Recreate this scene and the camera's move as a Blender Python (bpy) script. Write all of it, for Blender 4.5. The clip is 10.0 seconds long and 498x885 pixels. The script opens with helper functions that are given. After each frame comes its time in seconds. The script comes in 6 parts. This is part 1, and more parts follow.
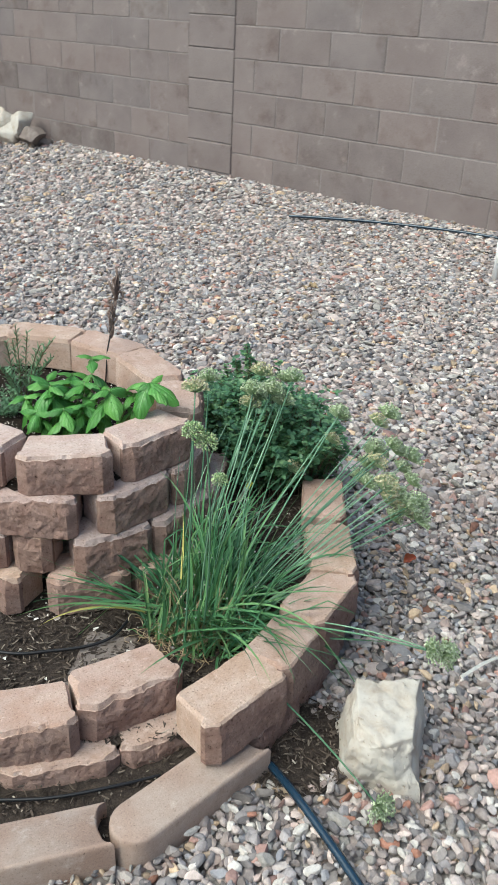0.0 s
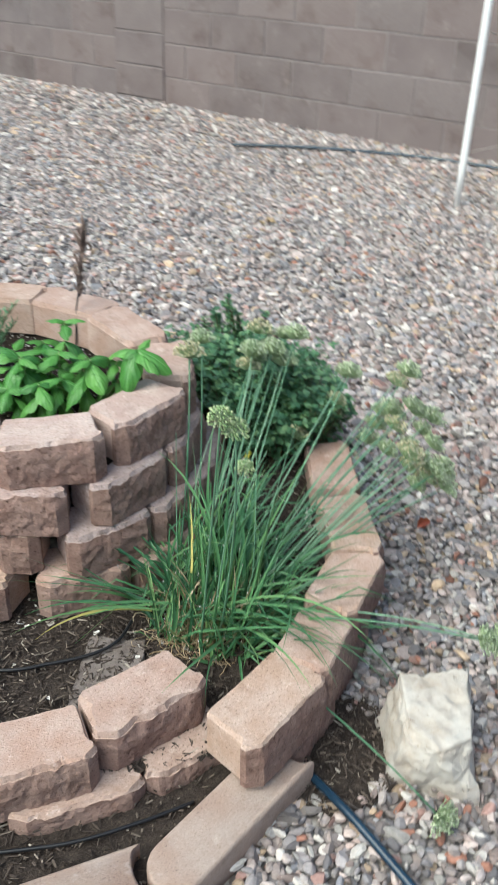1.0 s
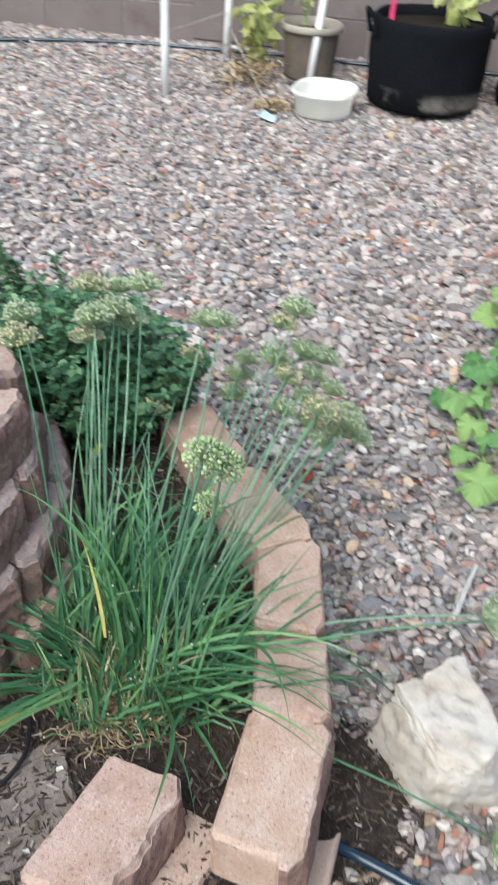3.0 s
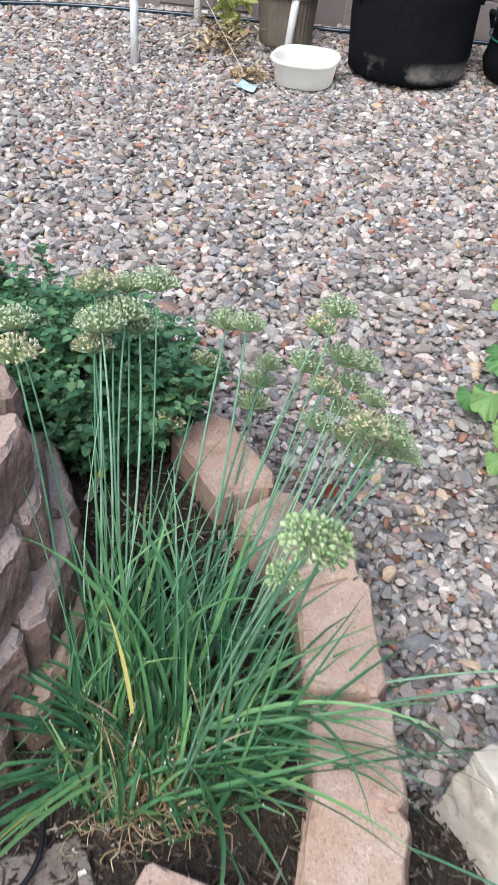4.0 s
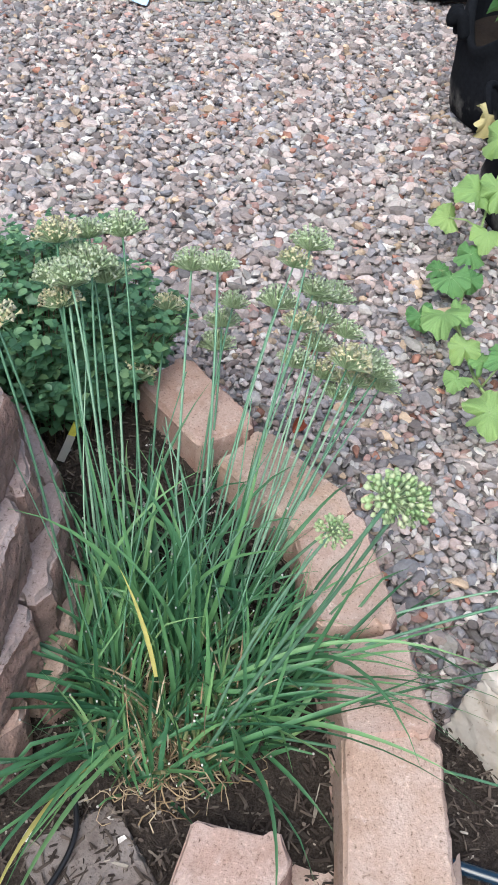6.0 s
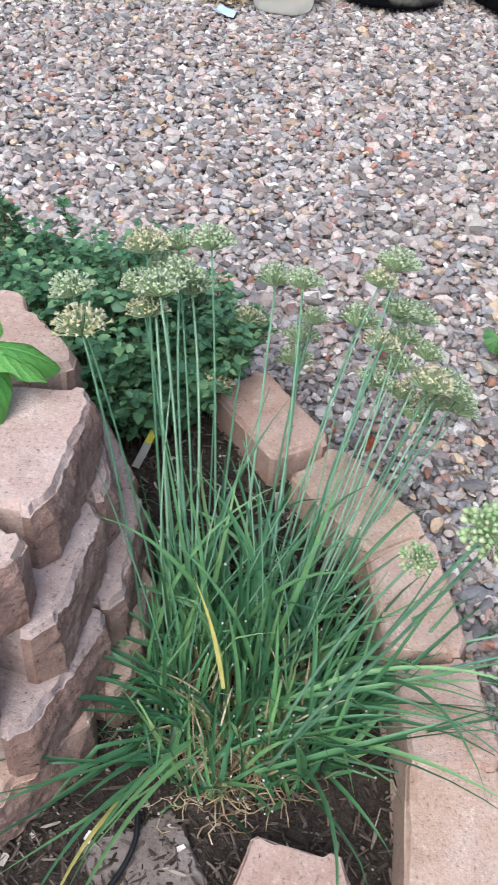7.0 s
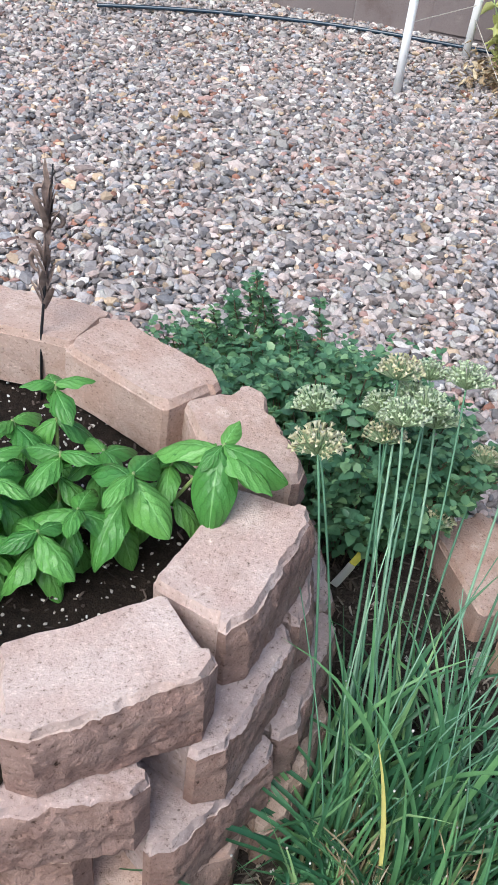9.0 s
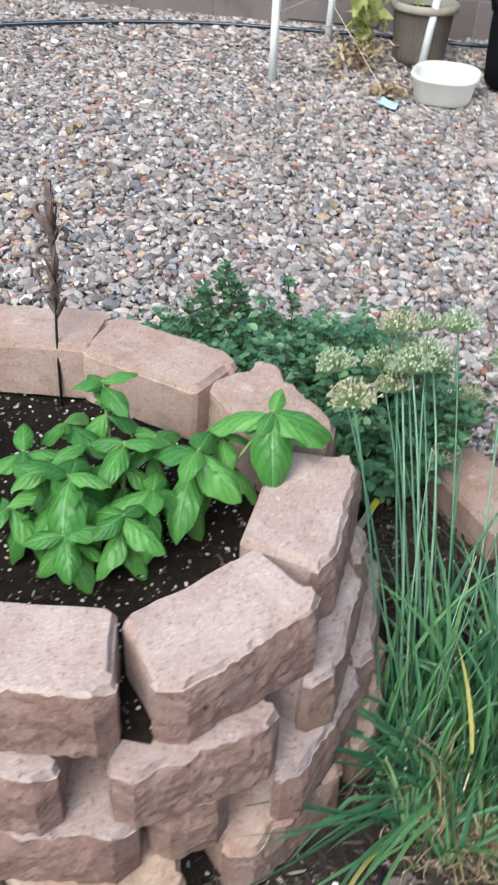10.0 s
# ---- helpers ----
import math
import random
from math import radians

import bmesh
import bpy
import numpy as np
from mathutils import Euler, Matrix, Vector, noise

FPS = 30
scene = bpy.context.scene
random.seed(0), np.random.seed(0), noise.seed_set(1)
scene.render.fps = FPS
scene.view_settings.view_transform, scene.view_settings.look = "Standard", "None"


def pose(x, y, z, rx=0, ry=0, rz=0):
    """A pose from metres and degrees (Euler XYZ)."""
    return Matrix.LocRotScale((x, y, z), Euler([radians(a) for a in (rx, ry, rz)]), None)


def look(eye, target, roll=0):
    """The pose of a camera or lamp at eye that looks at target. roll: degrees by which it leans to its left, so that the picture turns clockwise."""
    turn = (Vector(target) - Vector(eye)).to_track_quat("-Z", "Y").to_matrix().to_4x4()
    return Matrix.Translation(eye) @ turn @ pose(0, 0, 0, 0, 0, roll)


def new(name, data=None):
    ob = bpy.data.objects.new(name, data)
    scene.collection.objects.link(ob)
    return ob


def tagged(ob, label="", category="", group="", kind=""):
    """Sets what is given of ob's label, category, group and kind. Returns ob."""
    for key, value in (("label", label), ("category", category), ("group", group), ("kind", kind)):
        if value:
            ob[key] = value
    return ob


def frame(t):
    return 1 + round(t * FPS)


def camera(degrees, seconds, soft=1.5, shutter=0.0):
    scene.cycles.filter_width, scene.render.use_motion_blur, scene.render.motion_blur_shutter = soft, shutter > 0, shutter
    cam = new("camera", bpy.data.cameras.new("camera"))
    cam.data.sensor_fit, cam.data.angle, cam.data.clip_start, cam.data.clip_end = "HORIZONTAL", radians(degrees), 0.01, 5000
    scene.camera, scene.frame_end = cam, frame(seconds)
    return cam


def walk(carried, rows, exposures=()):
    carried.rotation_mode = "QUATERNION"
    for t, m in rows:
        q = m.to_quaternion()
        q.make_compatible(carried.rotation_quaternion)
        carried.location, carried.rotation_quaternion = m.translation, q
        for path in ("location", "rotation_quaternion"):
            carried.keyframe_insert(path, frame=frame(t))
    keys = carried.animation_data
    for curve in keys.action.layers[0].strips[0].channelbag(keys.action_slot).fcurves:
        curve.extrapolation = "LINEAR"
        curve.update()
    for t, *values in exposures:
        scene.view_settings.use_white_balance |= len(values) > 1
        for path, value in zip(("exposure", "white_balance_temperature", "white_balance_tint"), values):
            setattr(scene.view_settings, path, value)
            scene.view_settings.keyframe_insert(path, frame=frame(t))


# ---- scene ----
cam = camera(32.4, 10.0, soft=1.55, shutter=0.3)
PATH = [
    (0, (0.387, 0.042, 1.194), (-0.741, 1.417, 0.279), 2.8),
    (0.2, (0.354, 0.091, 1.19), (-0.799, 1.432, 0.257), 4.4),
    (0.4, (0.317, 0.124, 1.179), (-0.86, 1.438, 0.236), 5.5),
    (0.5, (0.3, 0.129, 1.178), (-0.872, 1.431, 0.213), 4.7),
    (0.7, (0.253, 0.135, 1.165), (-0.877, 1.46, 0.182), 3.9),
    (0.8, (0.215, 0.132, 1.164), (-0.861, 1.506, 0.186), 4.5),
    (0.9, (0.187, 0.108, 1.166), (-0.838, 1.515, 0.18), 4.0),
    (1, (0.145, 0.121, 1.158), (-0.809, 1.534, 0.112), 2.3),
    (1.1, (0.128, 0.117, 1.156), (-0.769, 1.554, 0.092), 1.4),
    (1.2, (0.092, 0.115, 1.156), (-0.74, 1.575, 0.073), 1.4),
    (1.5, (0.028, 0.149, 1.128), (-0.697, 1.686, 0.074), 3.4),
    (1.8, (-0.039, 0.241, 1.111), (-0.816, 1.785, 0.105), 3.1),
    (2, (-0.084, 0.309, 1.096), (-0.881, 1.814, 0.046), 4.1),
    (2.2, (-0.131, 0.356, 1.086), (-0.957, 1.806, -0.017), 2.9),
    (2.3, (-0.153, 0.37, 1.077), (-0.952, 1.807, -0.062), 2.5),
    (2.5, (-0.185, 0.379, 1.065), (-0.885, 1.844, -0.102), 2.8),
    (2.8, (-0.245, 0.361, 1.042), (-0.685, 1.935, -0.111), 4.3),
    (3, (-0.293, 0.339, 1.049), (-0.552, 1.918, -0.151), 3.8),
    (3.2, (-0.337, 0.326, 1.042), (-0.47, 1.898, -0.187), 5.9),
    (4.3, (-0.444, 0.57, 0.974), (-0.599, 2.125, -0.273), 4.9),
    (4.5, (-0.46, 0.584, 0.975), (-0.538, 2.125, -0.297), 4.9),
    (4.7, (-0.483, 0.563, 0.99), (-0.455, 2.123, -0.26), 5.0),
    (5, (-0.509, 0.542, 0.995), (-0.412, 2.084, -0.275), 5.0),
    (5.2, (-0.517, 0.532, 0.993), (-0.394, 2.041, -0.313), 4.8),
    (6.3, (-0.538, 0.534, 0.975), (-0.472, 2.0, -0.385), 6.1),
    (6.5, (-0.541, 0.533, 0.982), (-0.505, 2.001, -0.376), 5.8),
    (6.8, (-0.547, 0.537, 0.973), (-0.556, 2.01, -0.38), 5.7),
    (7, (-0.56, 0.536, 0.984), (-0.599, 2.009, -0.369), 5.5),
    (7.5, (-0.587, 0.543, 0.986), (-0.725, 2.012, -0.365), 5.1),
    (7.8, (-0.595, 0.546, 0.985), (-0.801, 2.015, -0.356), 4.4),
    (8, (-0.601, 0.552, 0.994), (-0.85, 2.022, -0.339), 4.1),
    (8.2, (-0.599, 0.561, 0.992), (-0.894, 2.032, -0.33), 4.2),
    (8.5, (-0.605, 0.568, 0.996), (-0.968, 2.039, -0.309), 5.1),
    (8.8, (-0.616, 0.576, 1.0), (-1.07, 2.062, -0.259), 6.9),
    (9, (-0.61, 0.593, 0.996), (-1.117, 2.067, -0.257), 6.9),
    (9.2, (-0.617, 0.58, 1.004), (-1.11, 2.069, -0.237), 7.1),
    (9.4, (-0.637, 0.557, 1.003), (-1.087, 2.068, -0.228), 6.8),
    (9.5, (-0.652, 0.541, 1.006), (-1.07, 2.063, -0.223), 6.5),
    (9.8, (-0.694, 0.493, 1.013), (-1.023, 2.046, -0.203), 4.8),
    (10, (-0.739, 0.457, 1.013), (-1.014, 2.002, -0.227), 3.2),
]
walk(cam, [(t, look(eye, target, roll)) for t, eye, target, roll in PATH], exposures=[(0, 0.78, 6200, -5), (1, 0.87, 6150, -4), (2, 0.82, 6100, -3), (3, 0.83, 6020, 0), (5, 0.84, 6020, 4), (7.5, 0.84, 5930, 5), (9.5, 0.83, 5900, 2), (10, 0.79, 5950, 0)])

# ---- light ----
SUN_EL, SUN_AZ = 52.0, 198.0
world = bpy.data.worlds.new("overcast_sky")
scene.world = world
world.use_nodes = True
wn = world.node_tree
sky = wn.nodes.new("ShaderNodeTexSky")
sky.sky_type, sky.sun_disc = "NISHITA", False
sky.sun_elevation, sky.sun_rotation = radians(SUN_EL), radians(SUN_AZ)
sky.air_density, sky.dust_density, sky.ozone_density = 1.0, 4.0, 1.0
wn.nodes["Background"].inputs["Strength"].default_value = 0.135
wn.links.new(sky.outputs[0], wn.nodes["Background"].inputs["Color"])
sun = new("sun", bpy.data.lights.new("sun", "SUN"))
sun.data.energy, sun.data.angle, sun.data.color = 1.5, radians(55), (1.0, 0.97, 0.94)
sun.matrix_world = look((2 * math.sin(radians(SUN_AZ)), 2 * math.cos(radians(SUN_AZ)), 2 * math.tan(radians(SUN_EL))), (0, 0, 0))


# ---- materials ----
def ramp_node(nt, stops, mode="LINEAR"):
    r = nt.nodes.new("ShaderNodeValToRGB")
    r.color_ramp.interpolation = mode
    el = r.color_ramp.elements
    while len(el) < len(stops):
        el.new(0.5)
    for e, (p, c) in zip(el, stops):
        e.position, e.color = p, (*c, 1)
    return r


def mix_node(nt, fac, a, b, mode="MIX"):
    m = nt.nodes.new("ShaderNodeMix")
    m.data_type, m.blend_type = "RGBA", mode
    for sock, v in ((m.inputs[0], fac), (m.inputs[6], a), (m.inputs[7], b)):
        if isinstance(v, (int, float)):
            sock.default_value = v
        elif isinstance(v, tuple):
            sock.default_value = (*v, 1)
        else:
            nt.links.new(v, sock)
    return m.outputs[2]


def noise_node(nt, scale, detail=4.0, rough=0.6, coord="Object"):
    c = nt.nodes.new("ShaderNodeTexCoord")
    n = nt.nodes.new("ShaderNodeTexNoise")
    n.inputs["Scale"].default_value, n.inputs["Detail"].default_value, n.inputs["Roughness"].default_value = scale, detail, rough
    nt.links.new(c.outputs[coord], n.inputs["Vector"])
    return n.outputs["Fac"]


def math_node(nt, op, a, b=0.0, clamp=False):
    m = nt.nodes.new("ShaderNodeMath")
    m.operation, m.use_clamp = op, clamp
    for sock, v in ((m.inputs[0], a), (m.inputs[1], b)):
        if isinstance(v, (int, float)):
            sock.default_value = v
        else:
            nt.links.new(v, sock)
    return m.outputs[0]


def new_material(name, rough=0.8, spec=0.3):
    m = bpy.data.materials.new(name)
    m.use_nodes = True
    nt = m.node_tree
    p = nt.nodes["Principled BSDF"]
    p.inputs["Roughness"].default_value = rough
    p.inputs["Specular IOR Level"].default_value = spec
    return m, nt, p


def bump(nt, p, height, strength, distance):
    b = nt.nodes.new("ShaderNodeBump")
    b.inputs["Strength"].default_value, b.inputs["Distance"].default_value = strength, distance
    nt.links.new(height, b.inputs["Height"])
    nt.links.new(b.outputs[0], p.inputs["Normal"])


def random_out(nt, island=False):
    if island:
        return nt.nodes.new("ShaderNodeNewGeometry").outputs["Random Per Island"]
    return nt.nodes.new("ShaderNodeObjectInfo").outputs["Random"]


def concrete(name, stops, grain=420.0, blotch=18.0, pale=(0.62, 0.52, 0.47), relief=0.35, rough=0.92, patchy=0.55, speck=1.0, pores=0.5):
    """Cast concrete: a colour for each piece, pale bloom, sand grains and sparse pores."""
    m, nt, p = new_material(name, rough, 0.2)
    base = ramp_node(nt, stops)
    rnd = random_out(nt)
    nt.links.new(rnd, base.inputs[0])
    c = nt.nodes.new("ShaderNodeTexCoord")
    move = nt.nodes.new("ShaderNodeVectorMath")
    nt.links.new(c.outputs["Object"], move.inputs[0])
    nt.links.new(math_node(nt, "MULTIPLY", rnd, 7.0), move.inputs[1])
    spot = move.outputs[0]

    def tex(scale, detail, rough2, kind="ShaderNodeTexNoise"):
        n = nt.nodes.new(kind)
        n.inputs["Scale"].default_value = scale
        if kind == "ShaderNodeTexNoise":
            n.inputs["Detail"].default_value, n.inputs["Roughness"].default_value = detail, rough2
        nt.links.new(spot, n.inputs["Vector"])
        return n.outputs[0]

    big = ramp_node(nt, [(0.38, (0.0, 0.0, 0.0)), (0.68, (1.0, 1.0, 1.0))])
    nt.links.new(tex(blotch, 4.0, 0.6), big.inputs[0])
    col = mix_node(nt, math_node(nt, "MULTIPLY", big.outputs[0], patchy), base.outputs[0], pale)
    bloom = ramp_node(nt, [(0.60, (0.0, 0.0, 0.0)), (0.70, (1.0, 1.0, 1.0))])
    nt.links.new(tex(blotch * 1.9, 6.0, 0.7), bloom.inputs[0])
    col = mix_node(nt, math_node(nt, "MULTIPLY", bloom.outputs[0], 0.5), col, tuple(min(0.8, k * 1.22) for k in pale))
    dirt = ramp_node(nt, [(0.28, (0.76, 0.72, 0.69)), (0.46, (1.0, 1.0, 1.0))])
    nt.links.new(tex(blotch * 1.3, 5.0, 0.65), dirt.inputs[0])
    col = mix_node(nt, 1.0, col, dirt.outputs[0], "MULTIPLY")
    fine = tex(grain, 3.0, 0.75)
    spots = ramp_node(nt, [(0.30, (1 - 0.32 * speck, 1 - 0.34 * speck, 1 - 0.36 * speck)), (0.42, (0.95, 0.945, 0.94)), (0.58, (1.0, 1.0, 1.0)), (0.70, (1 + 0.18 * speck, 1 + 0.17 * speck, 1 + 0.15 * speck))])
    nt.links.new(fine, spots.inputs[0])
    col = mix_node(nt, 1.0, col, spots.outputs[0], "MULTIPLY")
    pore = ramp_node(nt, [(0.225, (1 - pores, 1 - pores * 1.05, 1 - pores * 1.1)), (0.27, (1.0, 1.0, 1.0))])
    nt.links.new(tex(grain * 0.5, 2.5, 0.6), pore.inputs[0])
    col = mix_node(nt, 1.0, col, pore.outputs[0], "MULTIPLY")
    nt.links.new(col, p.inputs["Base Color"])
    bump(nt, p, math_node(nt, "ADD", math_node(nt, "MULTIPLY", fine, 0.8), math_node(nt, "MULTIPLY", pore.outputs[0], 0.6)), relief, 0.003)
    return m


TAN_STOPS = [(0.0, (0.41, 0.28, 0.217)), (0.3, (0.435, 0.303, 0.23)), (0.55, (0.405, 0.263, 0.213)), (0.8, (0.42, 0.297, 0.243)), (1.0, (0.41, 0.268, 0.212))]
MAT_BLOCK = concrete("tan_concrete", TAN_STOPS, 270.0, 18.0, (0.57, 0.465, 0.415), 0.8, 0.92, 0.5, 1.75)
MAT_BLOCK_PINK = concrete("pinkish_concrete", [(0.0, (0.44, 0.318, 0.275)), (0.5, (0.455, 0.328, 0.288)), (1.0, (0.43, 0.315, 0.262))], 260.0, 17.0, (0.60, 0.505, 0.465), 0.8, 0.93, 0.55, 1.7)
MAT_BLOCK_OLD = concrete("weathered_concrete", [(0.0, (0.35, 0.265, 0.245)), (0.5, (0.39, 0.29, 0.262)), (1.0, (0.38, 0.265, 0.238))], 190, 20, (0.52, 0.44, 0.415), 0.9, 0.94, 0.45, 1.9)
# browner split fronts; some of the fronts' shade is mixed into this dark colour
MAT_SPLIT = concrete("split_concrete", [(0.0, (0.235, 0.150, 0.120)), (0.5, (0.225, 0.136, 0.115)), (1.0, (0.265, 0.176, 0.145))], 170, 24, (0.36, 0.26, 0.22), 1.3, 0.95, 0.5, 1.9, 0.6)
MAT_EDGER = concrete("edging_concrete", [(0.0, (0.31, 0.215, 0.172)), (1.0, (0.34, 0.245, 0.2))], 300, 11, (0.46, 0.39, 0.345), 0.5)
MAT_PAVER = concrete("grey_concrete", [(0.0, (0.14, 0.115, 0.104)), (1.0, (0.165, 0.135, 0.122))], 200, 26, (0.27, 0.235, 0.22), 0.8, 0.95, 0.6, 1.6)
MAT_CMU = concrete("wall_block_concrete", [(0.0, (0.148, 0.124, 0.122)), (0.3, (0.172, 0.140, 0.136)), (0.5, (0.160, 0.138, 0.139)), (0.75, (0.192, 0.153, 0.146)), (1.0, (0.182, 0.156, 0.153))], 160, 3.5, (0.255, 0.217, 0.21), 0.25, 0.92, 0.4, 0.7, 0.0)


def mortar_material():
    m, nt, p = new_material("mortar", 0.95, 0.1)
    r = ramp_node(nt, [(0.3, (0.19, 0.163, 0.158)), (0.7, (0.255, 0.225, 0.22))])
    nt.links.new(noise_node(nt, 30), r.inputs[0])
    nt.links.new(r.outputs[0], p.inputs["Base Color"])
    bump(nt, p, noise_node(nt, 150), 0.4, 0.003)
    return m


def gravel_material():
    m, nt, p = new_material("river_gravel", 0.72, 0.35)
    stops = [(0.0, (0.41, 0.375, 0.36)), (0.10, (0.55, 0.48, 0.455)), (0.22, (0.36, 0.335, 0.335)), (0.34, (0.58, 0.55, 0.52)), (0.44, (0.31, 0.275, 0.265)),
             (0.54, (0.49, 0.435, 0.415)), (0.64, (0.28, 0.265, 0.27)), (0.72, (0.45, 0.375, 0.35)), (0.79, (0.64, 0.605, 0.575)), (0.85, (0.34, 0.335, 0.35)),
             (0.905, (0.53, 0.43, 0.34)), (0.95, (0.42, 0.30, 0.275)), (0.985, (0.36, 0.22, 0.18))]
    r = ramp_node(nt, stops, "CONSTANT")
    rnd = random_out(nt, True)
    nt.links.new(rnd, r.inputs[0])
    wn2 = nt.nodes.new("ShaderNodeTexWhiteNoise")
    wn2.noise_dimensions = "1D"
    nt.links.new(rnd, wn2.inputs["W"])
    shade = math_node(nt, "ADD", math_node(nt, "MULTIPLY", wn2.outputs[0], 0.70), 0.42)
    hsv = nt.nodes.new("ShaderNodeHueSaturation")
    nt.links.new(r.outputs[0], hsv.inputs["Color"])
    hsv.inputs["Saturation"].default_value = 1.3
    nt.links.new(shade, hsv.inputs["Value"])
    grain = ramp_node(nt, [(0.3, (0.78, 0.76, 0.75)), (0.65, (1.08, 1.08, 1.08))])
    nt.links.new(noise_node(nt, 160, 4.0, 0.7), grain.inputs[0])
    nt.links.new(mix_node(nt, 1.0, hsv.outputs[0], grain.outputs[0], "MULTIPLY"), p.inputs["Base Color"])
    bump(nt, p, noise_node(nt, 300, 3.0), 0.25, 0.002)
    return m


def gravel_ground_material():
    """Packed small stones: a colour and a dome for each cell."""
    m, nt, p = new_material("packed_gravel", 0.8, 0.25)
    c = nt.nodes.new("ShaderNodeTexCoord")
    v = nt.nodes.new("ShaderNodeTexVoronoi")
    v.inputs["Scale"].default_value = 58.0
    nt.links.new(c.outputs["Object"], v.inputs["Vector"])
    sep = nt.nodes.new("ShaderNodeSeparateColor")
    nt.links.new(v.outputs["Color"], sep.inputs[0])
    r = ramp_node(nt, [(0.0, (0.20, 0.185, 0.18)), (0.3, (0.34, 0.305, 0.29)), (0.55, (0.26, 0.245, 0.245)), (0.75, (0.42, 0.385, 0.36)), (0.92, (0.52, 0.49, 0.46)), (1.0, (0.36, 0.26, 0.225))])
    nt.links.new(sep.outputs[0], r.inputs[0])
    gap = ramp_node(nt, [(0.25, (1.0, 1.0, 1.0)), (0.75, (0.45, 0.43, 0.42))])
    nt.links.new(v.outputs["Distance"], gap.inputs[0])
    nt.links.new(mix_node(nt, 1.0, r.outputs[0], gap.outputs[0], "MULTIPLY"), p.inputs["Base Color"])
    bump(nt, p, gap.outputs[0], 0.8, 0.006)
    return m


def earth_material(name, dark, light, scale=40.0, relief=0.8):
    m, nt, p = new_material(name, 0.95, 0.15)
    r = ramp_node(nt, [(0.3, dark), (0.7, light)])
    nt.links.new(noise_node(nt, scale, 6.0, 0.7), r.inputs[0])
    fine = ramp_node(nt, [(0.35, (0.5, 0.5, 0.5)), (0.62, (1.0, 1.0, 1.0)), (0.74, (1.6, 1.5, 1.4))])
    nt.links.new(noise_node(nt, scale * 7, 3.0, 0.7), fine.inputs[0])
    nt.links.new(mix_node(nt, 1.0, r.outputs[0], fine.outputs[0], "MULTIPLY"), p.inputs["Base Color"])
    bump(nt, p, noise_node(nt, scale * 5, 5.0, 0.75), relief, 0.006)
    return m


def pieces_material(name, stops, rough=0.85, spec=0.2, island=True, grain=120.0):
    """Loose bits: one colour for each island, with grain."""
    m, nt, p = new_material(name, rough, spec)
    r = ramp_node(nt, stops)
    nt.links.new(random_out(nt, island), r.inputs[0])
    g = ramp_node(nt, [(0.3, (0.7, 0.7, 0.7)), (0.7, (1.15, 1.15, 1.15))])
    nt.links.new(noise_node(nt, grain), g.inputs[0])
    nt.links.new(mix_node(nt, 1.0, r.outputs[0], g.outputs[0], "MULTIPLY"), p.inputs["Base Color"])
    return m


